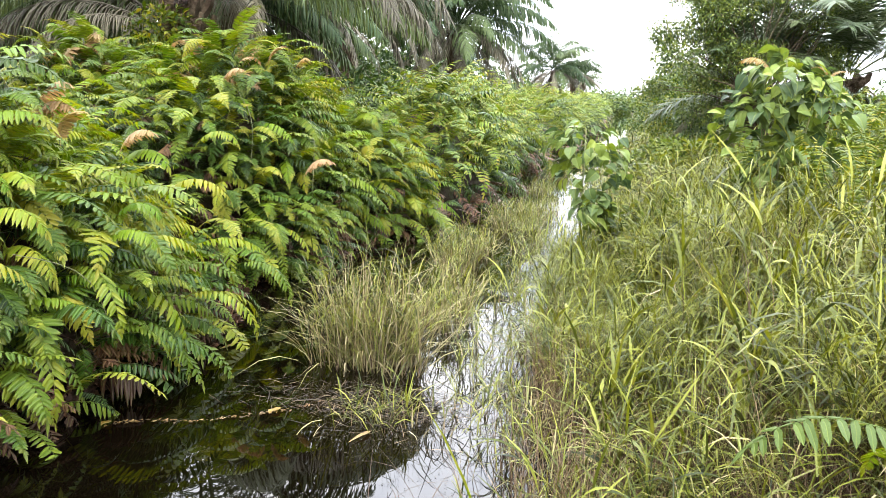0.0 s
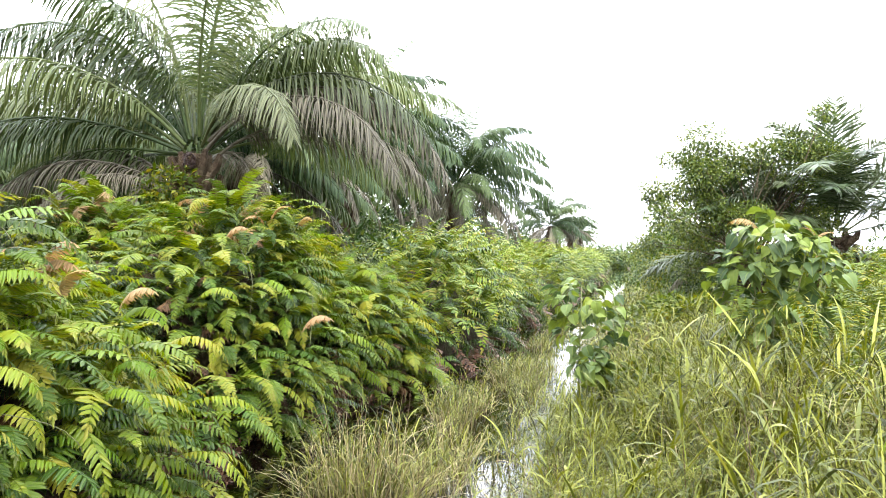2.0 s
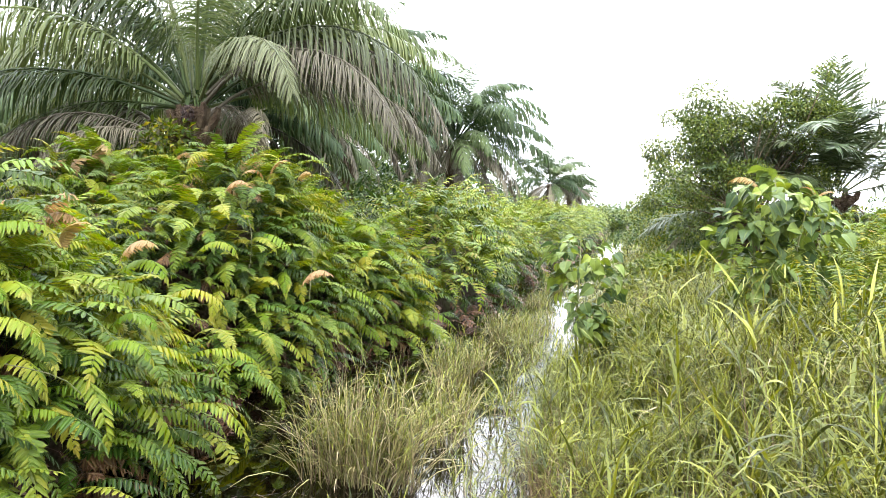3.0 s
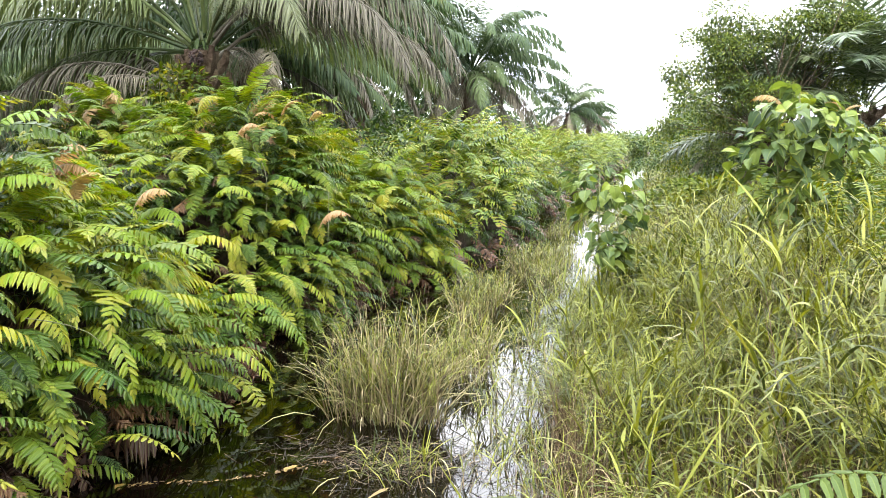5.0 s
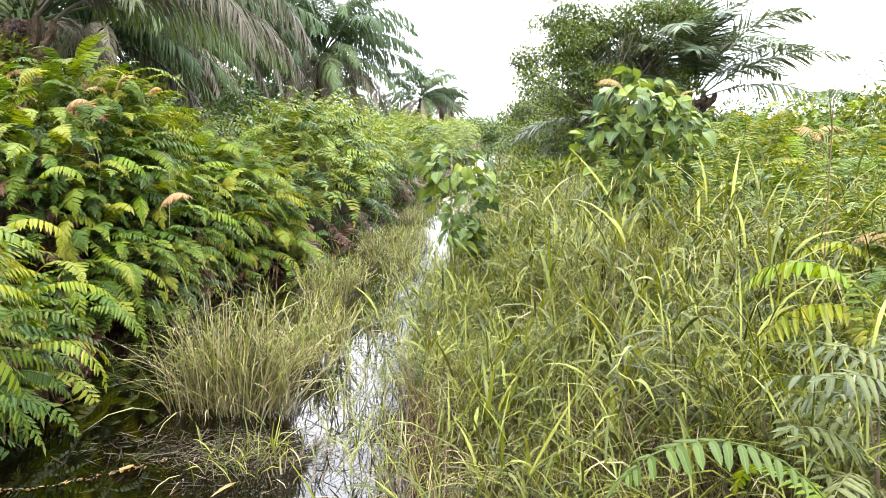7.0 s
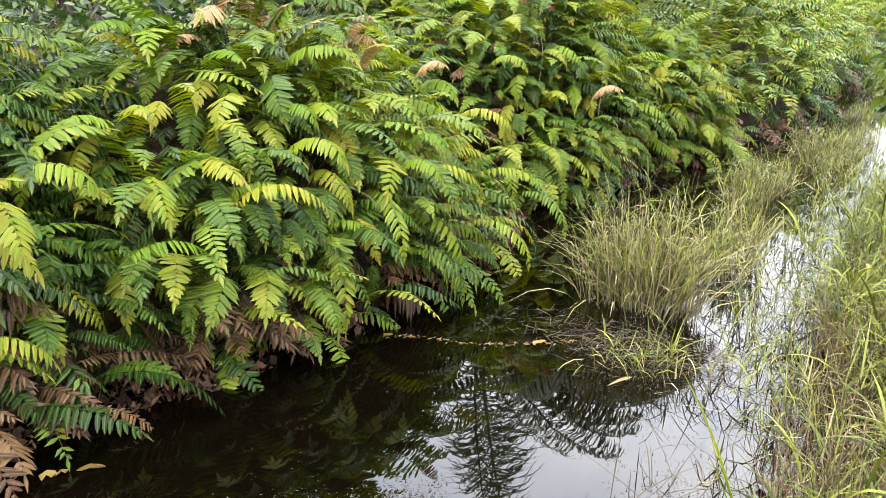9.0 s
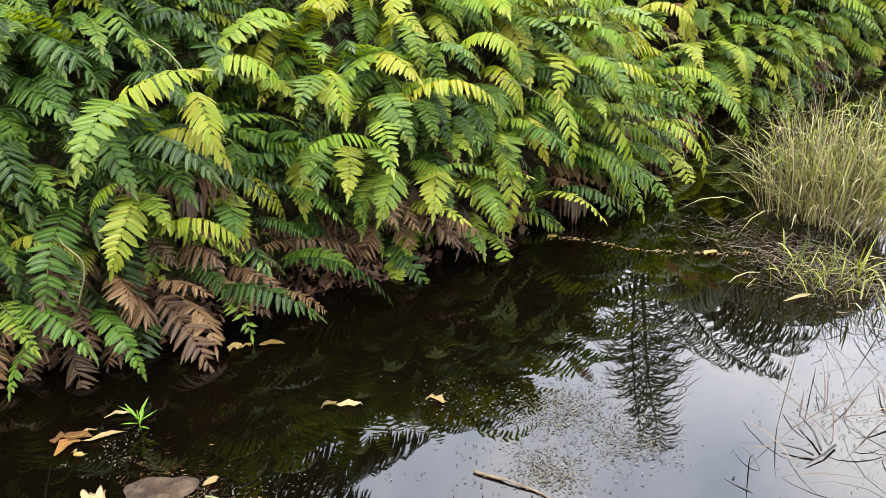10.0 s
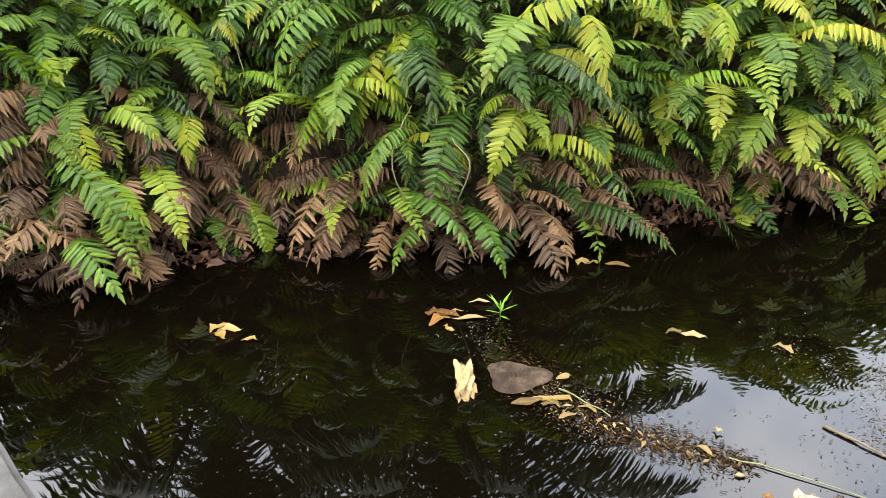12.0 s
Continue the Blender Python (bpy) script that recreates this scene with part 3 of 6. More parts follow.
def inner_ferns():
    """Foliage behind each near mound's outer fronds; its dark colour adds shade to the gaps."""
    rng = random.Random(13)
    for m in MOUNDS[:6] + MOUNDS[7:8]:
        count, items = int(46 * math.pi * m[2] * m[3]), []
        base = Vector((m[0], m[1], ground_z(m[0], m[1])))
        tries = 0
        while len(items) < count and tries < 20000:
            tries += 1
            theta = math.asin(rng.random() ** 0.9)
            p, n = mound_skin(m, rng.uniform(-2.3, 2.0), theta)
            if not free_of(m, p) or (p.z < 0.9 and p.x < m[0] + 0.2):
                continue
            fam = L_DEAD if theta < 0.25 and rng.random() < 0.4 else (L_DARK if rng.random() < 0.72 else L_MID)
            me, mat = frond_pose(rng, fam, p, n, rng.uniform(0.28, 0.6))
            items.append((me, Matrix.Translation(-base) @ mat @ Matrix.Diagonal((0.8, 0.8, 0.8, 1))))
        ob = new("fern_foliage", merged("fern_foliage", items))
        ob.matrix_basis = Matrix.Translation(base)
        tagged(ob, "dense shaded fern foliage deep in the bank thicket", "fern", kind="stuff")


inner_ferns()


def far_ferns():
    rng = random.Random(12)
    for m in MOUNDS[6:7] + MOUNDS[8:]:
        area = math.pi * m[2] * m[3]
        count = int(area * (50 if m[1] < 20 else 34 if m[1] < 30 else 15 if m[1] < 60 else 6))
        big = 1.28 if m[1] < 20 else 1.3 if m[1] < 30 else 1.5 if m[1] < 60 else 2.1
        items = []
        base = Vector((m[0], m[1], ground_z(m[0], m[1])))
        while len(items) < count:
            theta = math.asin(rng.random() ** 0.85)
            p, n = mound_skin(m, rng.uniform(-2.4, 1.9), theta)
            if not free_of(m, p) or (p.z < 1.0 and p.x < m[0]):
                continue
            q, r = theta / 1.5708, rng.random()
            if q < 0.2:
                fam = L_DEAD if r < 0.42 else L_DARK
            elif q < 0.6:
                fam = L_DARK if r < 0.22 else (L_MID if r < 0.72 else L_YOUNG)
            else:
                fam = L_MID if r < 0.5 else (L_YOUNG if r < 0.88 else L_DARK)
            me, mat = frond_pose(rng, fam, p, n, rng.uniform(0.12, 0.45))
            items.append((me, Matrix.Translation(-base) @ mat @ Matrix.Diagonal((big, big, big, 1))))
        ob = new("fern_bush")
        ob.matrix_basis = Matrix.Translation(base)
        for pname, fams, plabel in (("foliage", (L_DARK, L_MID), "dense green fern fronds"), ("young_foliage", (L_YOUNG,), "yellow-green young fern fronds"), ("dead_foliage", (L_DEAD,), "brown dead fern fronds")):
            chosen = [it for it in items if any(it[0] in fam for fam in fams)]
            if chosen:
                tagged(part(pname, merged(pname, chosen), ob, label=plabel), kind="stuff")
        tagged(ob, "rounded green fern bush overhanging the far ditch bank", "fern", "far fern bushes")


far_ferns()


# ---------------------------------------------------------------- oil palms
def palm_frond(name, mat, seed, length, e0, bend, leaflets, leaf_len, leaf_w, droop, power=1.3, petiole=0.16):
    rng = random.Random(seed)
    b = Build()
    pts, tan = arch(length, e0, bend, 9, rng.uniform(-14, 14), power=power)
    b.tube(pts, [0.036 * (1 - i / 9) ** 0.8 + 0.005 for i in range(10)], 4, 0.0, cap=False)
    for k in range(leaflets):
        s = petiole + (1 - petiole) * (k + rng.random() * 0.7) / leaflets
        shape = min(1.0, 0.35 + 2.6 * (s - petiole)) * min(1.0, 0.28 + 1.9 * (1 - s))
        for sgn in (-1, 1):
            p, t = at_s(pts, min(s, 0.998)), at_s(tan, min(s, 0.998)).normalized()
            side = t.cross(UP)
            side = (side.normalized() if side.length > 1e-3 else Vector((1, 0, 0))) * sgn
            nor = side.cross(t) * sgn
            ang = radians(rng.uniform(56, 74) - 26 * s)
            lift = rng.choice((0.28, 0.05, -0.18)) + rng.uniform(-0.1, 0.1)
            d = (t * math.cos(ang) + side * math.sin(ang) + nor * lift).normalized()
            ln = leaf_len * shape * rng.uniform(0.85, 1.1)
            dr = droop * rng.uniform(0.7, 1.3)
            stations = ((0.0, 0.55), (0.3, 1.0), (0.65, 0.8), (1.0, 0.0)) if leaflets > 60 else ((0.0, 0.6), (0.5, 1.0), (1.0, 0.0))
            pp, ww, hh, pos, last = [], [], [], p.copy(), 0.0
            tw = rng.uniform(-0.4, 0.4)
            for q, wq in stations:
                e = (d - UP * (2.2 * dr * (q + last) / 2)).normalized()
                pos = pos + e * ln * (q - last)
                last = q
                pp.append(pos.copy())
                w = t - e * t.dot(e)
                ww.append((w.normalized() + nor * tw).normalized())
                hh.append(leaf_w * wq)
            b.strip(pp, ww, hh)
    return b.mesh(name, mat)


def palm_family(tag, mat, mat_dead, leaflets, leaf_w, soft=1.0, stiff=1.0, leaf_len=1.12):
    fam = []
    for i, (e0, bend, ln, dr) in enumerate(((87, 22, 4.0, 0.4), (80, 60, 4.4, 0.55), (72, 108, 4.9, 0.8), (62, 116, 5.1, 0.9), (50, 106, 5.2, 1.0), (38, 88, 5.1, 1.05), (22, 75, 5.0, 1.05), (4, 65, 4.7, 1.1))):
        fam.append(palm_frond("frond", mat, f"{tag}{i}", ln, e0, bend * stiff, leaflets if i > 1 else int(leaflets * 0.7), leaf_len, leaf_w if i > 1 else leaf_w * 0.8, 0.95 * dr * soft, power=1.35))
    dead = [palm_frond("dry_frond", mat_dead, f"{tag}d{i}", ln, e0, bend, leaflets, 0.8, leaf_w * 0.8, 1.25) for i, (e0, bend, ln) in enumerate(((15, 100, 4.8), (-15, 70, 4.5), (-40, 45, 4.2)))]
    return fam, dead


P_NEAR = palm_family("pn", M_PALM, M_PALM_DEAD, 104, 0.0175, 1.7)
P_YOUNG = palm_family("py", leaf_mat("young_palm_green", [(0.0, (0.03, 0.065, 0.024)), (0.5, (0.075, 0.13, 0.05)), (1.0, (0.16, 0.21, 0.09))], rough=0.36, trans=0.2, island=0.3, spec=0.4), M_PALM_DEAD, 66, 0.034, 0.25, 0.75, 1.5)
P_FAR = palm_family("pf", M_PALM_FAR, M_PALM_DEAD, 64, 0.030, 1.15)


def palm_trunk(name, height, r, seed):
    """Trunk cased in old cut leaf bases."""
    rng = random.Random(seed)
    b = Build()
    b.tube([(0, 0, height * k / 6) for k in range(7)], [r * (1.12 - 0.2 * k / 6) for k in range(7)], 10)
    rings = int(height / 0.22)
    for i in range(rings):
        for k in range(7):
            a = 2 * math.pi * k / 7 + i * 0.55 + rng.uniform(-0.15, 0.15)
            z = 0.1 + i * 0.22 + rng.uniform(-0.04, 0.04)
            o = Vector((math.cos(a), math.sin(a), 0))
            ln = rng.uniform(0.16, 0.34)
            b.tube([o * r * 0.85 + UP * z, o * (r + 0.09) + UP * (z + ln * 0.5), o * (r + 0.13) + UP * (z + ln)], [0.085, 0.07, 0.045], 4)
    return b.mesh(name, M_TRUNK, smooth=False)


def fruit_bunch():
    bm = bmesh.new()
    rng = random.Random(5)
    for _ in range(90):
        v = Vector((rng.gauss(0, 1), rng.gauss(0, 1), rng.gauss(0, 1))).normalized()
        bmesh.ops.create_icosphere(bm, subdivisions=1, radius=0.035, matrix=Matrix.Translation(Vector((v.x * 0.17, v.y * 0.15, v.z * 0.2))) @ Matrix.Diagonal((1, 1, 1.5, 1)))
    me = bpy.data.meshes.new("palm_fruit")
    bm.to_mesh(me)
    bm.free()
    me.materials.append(M_FRUIT)
    return me


TRUNKS = [palm_trunk("trunk", h, 0.30, i) for i, h in enumerate((2.0, 2.6, 3.2))]


def oil_palm(x, y, crown_z, seed, family, size=1.0, count=34, dead=6, label="mature oil palm with a full crown of arching fronds", group="oil palms", upright=8, fronds=None):
    """A palm with its fronds set in a spiral, or as given by (steepness, turn, size)."""
    rng = random.Random(seed)
    z0 = min(0.45, ground_z(x, y))
    palm = thing("oil_palm", Matrix.Translation((x, y, z0)), label, "palm tree", group)
    h = crown_z - z0
    tm = TRUNKS[seed % 3]
    th = (2.0, 2.6, 3.2)[seed % 3]
    part("trunk", tm, palm, Matrix.Diagonal((0.98, 0.98, h / th, 1)))
    fam, ded = family
    turn = rng.uniform(0, 360)
    if fronds is None:
        fronds = [(min(7, int((i / count) ** 0.7 * upright)), turn + i * 137.5 + rng.uniform(-12, 12), size * rng.uniform(0.9, 1.1)) for i in range(count)]
    for idx, az, sc in fronds:
        k = idx / 7
        off = Vector((0, 0.08 + 0.2 * k, 0)); off.rotate(Euler((0, 0, radians(az))))
        part("frond", fam[idx], palm, Matrix.LocRotScale(Vector((off.x, off.y, h + 0.35 * (1 - k))), Euler((radians(rng.uniform(-6, 6)), radians(rng.uniform(-14, 14)), radians(az))), (sc, sc, sc)))
    for i in range(dead):
        az = turn + 60 + i * 360 / dead + rng.uniform(-25, 25)
        off = Vector((0, 0.28, 0)); off.rotate(Euler((0, 0, radians(az))))
        part("dry_frond", rng.choice(ded), palm, Matrix.LocRotScale(Vector((off.x, off.y, h - 0.05)), Euler((0, radians(rng.uniform(-15, 15)), radians(az))), (size,) * 3), "grey-brown dry hanging frond")
    return palm


MAIN_FRONDS = ((0, 30, 1.15), (0, 250, 1.15), (1, 110, 1.15), (1, -58, 0.95), (1, -130, 0.95), (2, 70, 1.12), (2, -84, 0.80), (2, -20, 1.0), (2, 140, 0.95), (2, -112, 0.86),
               (3, 102, 1.1), (3, -66, 0.88), (3, -100, 0.84), (3, 35, 0.95), (3, 80, 1.05), (4, 84, 1.0), (4, -80, 0.86), (4, 124, 0.95), (4, 5, 0.9), (5, 98, 1.05), (5, -62, 0.88), (6, 112, 1.0), (6, 82, 0.9), (6, -48, 0.9), (7, 100, 0.85), (7, 70, 0.8))
main_palm = oil_palm(-6.95, 12.7, 3.45, 1, P_NEAR, 1.0, 0, 0, "large oil palm with a dark fruit bunch and drooping fronds", fronds=MAIN_FRONDS)
part("palm_fruit", fruit_bunch(), main_palm, Matrix.Translation((0.06, -0.36, 2.98)) @ Matrix.Diagonal((0.62, 0.62, 0.62, 1)), "black oil palm fruit bunch")
# the heavy dry and fading fronds that droop towards the ditch and the plantation floor
DRY_LONG = palm_frond("dry_frond", M_PALM_DEAD, "long dry", 5.2, 40, 112, 120, 1.0, 0.0135, 1.1, power=1.05)
HALF_DRY = palm_frond("frond", leaf_mat("palm_half_dry", [(0.0, (0.060, 0.085, 0.034)), (0.5, (0.125, 0.155, 0.062)), (1.0, (0.21, 0.225, 0.105))], rough=0.5, trans=0.2), "half dry", 4.8, 44, 112, 110, 1.1, 0.0155, 1.15, power=1.1)
for mesh, az, lift, size in ((DRY_LONG, -94, 0.35, 1.0), (DRY_LONG, -106, 0.2, 0.92), (HALF_DRY, -98, 0.45, 1.0), (HALF_DRY, -130, 0.25, 0.82), (DRY_LONG, -74, 0.0, 0.9), (DRY_LONG, 120, -0.7, 0.72), (DRY_LONG, 95, -0.5, 0.8), (DRY_LONG, 150, -0.8, 0.55), (DRY_LONG, 40, -0.4, 0.8), (DRY_LONG, 10, -0.3, 0.8)):
    part(mesh.name.split(".")[0], mesh, main_palm, Matrix.LocRotScale(Vector((-0.22 * math.sin(radians(az)), 0.22 * math.cos(radians(az)), 3.0 + lift)), Euler((0, 0, radians(az))), (size,) * 3), "grey-brown dry drooping frond" if mesh is DRY_LONG else "faded yellow-green drooping frond")

# the row along the ditch, then the rows behind it
PALMS = [(-9.8, 20.5, 4.1, 0.9), (-9.6, 28.5, 5.6, 0.92), (-7.4, 38.5, 5.1, 0.97), (-6.8, 95.0, 5.2, 1.15), (-6.0, 124.0, 5.4, 0.8), (-5.6, 152.0, 5.2, 0.8),
         # first three: mostly unseen, added for ditch reflections and shade at the near hedge
         (-9.9, 4.3, 6.0, 0.85), (-9.6, 0.6, 4.5, 0.85), (-10.8, -6.5, 4.0, 0.85), (-17.8, 4.0, 3.2, 0.85), (-14.0, 18.0, 3.0, 0.85), (-17.6, 13.0, 2.6, 0.85), (-14.5, 26.0, 3.4, 0.9), (-14.5, 34.0, 4.2, 0.9), (-14.0, 43.0, 4.6, 0.9), (-14.0, 60.0, 4.6, 0.9), (-14.0, 80.0, 4.6, 0.9),
         (-17.8, 22.0, 2.8, 0.85), (-22.0, 31.0, 3.4, 0.85), (-26.0, 17.5, 4.6, 0.85), (-26.0, 27.0, 5.0, 0.85), (-34.5, 30.0, 5.2, 0.85)]
for i, (px, py, pz, size) in enumerate(PALMS):
    row = i < 3
    oil_palm(px, py, pz, i + 2, P_FAR, size, 50 if row else 52 if i == 6 else 38 if i == 7 else 30, 16 if i < 6 else 8)


# ---------------------------------------------------------------- leaf clouds: trees and bushes
def leaf_cloud(rng, blobs, n, size, flat=0.5, plain=False):
    """Vertices and faces of n folded leaves spread in and on the given ellipsoids."""
    ws = np.array([b[1][0] * b[1][1] * b[1][2] for b in blobs]) ** 0.67
    which = rng.choice(len(blobs), n, p=ws / ws.sum())
    c = np.array([b[0] for b in blobs])[which]
    r = np.array([b[1] for b in blobs])[which]
    d = rng.normal(size=(n, 3))
    d /= np.linalg.norm(d, axis=1)[:, None]
    rad = 0.25 + 0.8 * rng.random(n) ** 0.6
    p = c + r * d * rad[:, None]
    up = np.array([0, 0, 1.0])
    ahead = d + rng.normal(size=(n, 3)) * 0.7 + np.array([0, 0, -0.25])
    ahead /= np.linalg.norm(ahead, axis=1)[:, None]
    side = np.cross(ahead, up + rng.normal(size=(n, 3)) * flat)
    side /= np.linalg.norm(side, axis=1)[:, None]
    nor = np.cross(side, ahead)
    ln = size * rng.uniform(0.6, 1.25, n)[:, None]
    wd = ln * 0.24
    if plain:
        v = np.stack([p, p + ahead * ln * 0.45 + side * wd, p + ahead * ln - nor * ln * 0.12, p + ahead * ln * 0.45 - side * wd], 1).reshape(-1, 3)
        return v, np.arange(n * 4).reshape(-1, 4)
    v = np.stack([p, p + ahead * ln * 0.45 - side * wd + nor * wd * 0.3, p + ahead * ln * 0.5, p + ahead * ln * 0.45 + side * wd + nor * wd * 0.3, p + ahead * ln - nor * ln * 0.12], 1).reshape(-1, 3)
    k = np.arange(n)[:, None] * 5
    f = np.concatenate([k + [[0, 2, 1]], k + [[0, 3, 2]], k + [[1, 2, 4]], k + [[2, 3, 4]]])
    return v, f


def limbs(b, rng, base, blobs, r0):
    for c, r in blobs:
        c = Vector(c)
        mid = Vector(base).lerp(c, 0.5) + Vector((rng.uniform(-0.2, 0.2), rng.uniform(-0.2, 0.2), 0.1))
        b.tube([base, mid, c, c + Vector((rng.uniform(-.2, .2) * r[0], rng.uniform(-.2, .2) * r[1], r[2] * 0.6))], [r0, r0 * 0.6, r0 * 0.35, r0 * 0.1], 5)


def leafy(name, pos, blobs, n, size, mat, label, category, group="", seed=0, r0=0.05):
    z0 = ground_z(pos[0], pos[1])
    t = thing(name, Matrix.Translation((pos[0], pos[1], z0)), label, category, group)
    rng = np.random.default_rng(seed)
    bl = [((c[0], c[1], c[2] - z0), r) for c, r in blobs]
    tufts = bl
    if name != "small_tree":
        # the leaves gather in tufts on the surface of each rounded mass
        tufts = []
        for c, r in bl:
            for _ in range(15):
                d = rng.normal(size=3)
                d /= np.linalg.norm(d)
                k = rng.uniform(0.55, 1.0)
                q = rng.uniform(0.22, 0.42)
                tufts.append((tuple(np.array(c) + np.array(r) * d * k), tuple(np.array(r) * q)))
    v, f = leaf_cloud(rng, tufts, n, size, plain=(name == "bush" or pos[1] > 6))
    part("crown", mesh_of("crown", v, f, mat), t)
    b = Build()
    prng = random.Random(seed)
    fork = Vector((0, 0, 0.35 * max(c[2] for c, _ in bl)))
    b.tube([(0, 0, -0.1), fork * 0.5 + Vector((0.05, 0.03, 0)), fork], [r0 * 1.5, r0 * 1.2, r0], 6)
    limbs(b, prng, fork, bl, r0)
    part("trunk", b.mesh("trunk", M_BARK), t)
    return t


M_TREE_LIGHT = leaf_mat("light_tree_leaf", [(0.0, (0.045, 0.090, 0.024)), (0.5, (0.125, 0.195, 0.040)), (0.85, (0.23, 0.31, 0.055)), (1.0, (0.33, 0.39, 0.08))], rough=0.4, trans=0.28, by="island")
rngt = random.Random(4)
CROWN = []
for (cx, cz), (rx, rz), k in (((-0.85, 3.15), (0.6, 0.38), 9), ((0.0, 3.25), (0.75, 0.36), 11), ((0.85, 3.2), (0.6, 0.38), 9), ((-1.4, 2.35), (0.4, 0.45), 6), ((-0.5, 2.5), (0.8, 0.4), 6), ((0.5, 2.5), (0.8, 0.4), 6), ((-0.9, 1.8), (0.8, 0.4), 5)):
    for _ in range(k):
        u, v = rngt.gauss(0, 0.5), rngt.gauss(0, 0.5)
        r = rngt.uniform(0.15, 0.30)
        CROWN.append(((cx * 1.1 - 0.12 + u * rx, rngt.gauss(0, 0.35), cz + 0.38 + v * rz), (r * 1.3, r, r * 0.85)))
leafy("small_tree", (2.3, 13.8), CROWN, 38000, 0.055, M_TREE_LIGHT, "small green broadleaf tree with an open flat-topped crown", "tree", seed=21, r0=0.015)
oil_palm(3.65, 14.7, 2.4, 60, P_YOUNG, 0.46, 30, 4, "young oil palm half hidden behind a broadleaf tree", "oil palms", upright=6.5)
oil_palm(2.35, 14.9, 2.1, 61, P_YOUNG, 0.36, 24, 5, "young oil palm with low dark fronds in the thicket", "oil palms")
oil_palm(15.5, 32.0, 1.9, 62, P_FAR, 0.72, 24, 4, "oil palm standing far behind the bank thicket", "oil palms")
oil_palm(24.5, 38.0, 2.3, 63, P_FAR, 0.8, 24, 4, "oil palm standing far behind the bank thicket", "oil palms")

rngp = random.Random(77)
for i in range(26):
    y = 15.5 + i * 2.6 + rngp.uniform(-0.8, 0.8)
    h = rngp.uniform(2.5, 3.3) if y > 17 else rngp.uniform(1.9, 2.5)
    w = rngp.uniform(0.8, 1.4)
    x = max(bank_right(y) + 0.35, 0.3 + 0.016 * y) + w * (1.15 if y < 22 else 1.0) + rngp.uniform(0, 0.6)
    leafy("bush", (x, y), [((0, 0, h * 0.75), (w, w, h * 0.32)), ((-0.5 * w, 0.2, h * 0.45), (w * 0.8, w, h * 0.4)), ((0.5 * w, -0.2, h * 0.5), (w * 0.9, w, h * 0.4))],
          13000 if y < 25 else 8000 if y < 35 else 5000, 0.068 if y < 25 else 0.105 if y < 35 else 0.2, M_TREE if rngp.random() < 0.6 else M_WEED, "leafy green bush in the thicket on the ditch bank", "bush", "bushes along the ditch", seed=100 + i, r0=0.03)
for i in range(16):
    x, y = 5.0 + rngp.uniform(0, 9), 11 + i * 1.6 + rngp.uniform(-1, 1)
    h = rngp.uniform(1.6, 2.3) + 0.012 * y
    leafy("bush", (x, y), [((0, 0, h * 0.7), (1.3, 1.3, h * 0.35)), ((0.9, 0.2, h * 0.5), (1.1, 1.1, h * 0.4)), ((-0.9, 0.2, h * 0.5), (1.1, 1.1, h * 0.4))],
          6000, 0.13, M_TREE if rngp.random() < 0.4 else M_WEED, "leafy green bush in the thicket on the ditch bank", "bush", "bushes along the ditch", seed=200 + i, r0=0.03)


def far_woods():
    rng = np.random.default_rng(9)
    blobs = []
    for i in range(84):
        a = radians(-28 + 84 * i / 83)
        d = rng.uniform(120, 170)
        h = rng.uniform(2.6, 4.2)
        blobs.append(((d * math.sin(a), d * math.cos(a), h * 0.5), (rng.uniform(4, 8), rng.uniform(4, 8), h * 0.55)))
    v, f = leaf_cloud(rng, blobs, 60000, 0.6, plain=True)
    tagged(new("far_woods", mesh_of("far_woods", v, f, M_TREE)), "distant green wood line beyond the plantation", "woods", kind="stuff")
    blobs = []
    for i in range(26):
        x = -16 + 34 * i / 25
        blobs.append(((x + 3, rng.uniform(112, 150), 1.2), (rng.uniform(1.6, 3), 3, rng.uniform(1.0, 2.2))))
    v, f = leaf_cloud(rng, blobs, 44000, 0.42, plain=True)
    tagged(new("far_trees", mesh_of("far_trees", v, f, M_TREE_LIGHT)), "low green trees at the far end of the ditch", "woods", kind="stuff")
    rng = np.random.default_rng(10)
    blobs = []
    for i in range(60):
        x, y = rng.uniform(-48, -8), rng.uniform(6, 55)
        blobs.append(((x, y, 0.6), (rng.uniform(1.0, 2.0), rng.uniform(1, 2), rng.uniform(0.5, 1.0))))
    v, f = leaf_cloud(rng, blobs, 24000, 0.24, plain=True)
    tagged(new("undergrowth", mesh_of("undergrowth", v, f, M_TREE)), "dark green undergrowth on the plantation floor", "undergrowth", kind="stuff")


def plantation_edge():
    rng = np.random.default_rng(19)
    blobs = []
    for i in range(60):
        k = i / 59
        x, y = -52 + 38 * k + rng.uniform(-4, 4), -10 + 115 * k + rng.uniform(-5, 5)
        h = rng.uniform(3.5, 6)
        blobs.append(((x, y, h * 0.45), (rng.uniform(3, 5), rng.uniform(3, 5), h * 0.55)))
    v, f = leaf_cloud(rng, blobs, 45000, 0.5, plain=True)
    tagged(new("plantation_edge", mesh_of("plantation_edge", v, f, M_TREE)), "dense dark green growth deep in the plantation", "woods", kind="stuff")


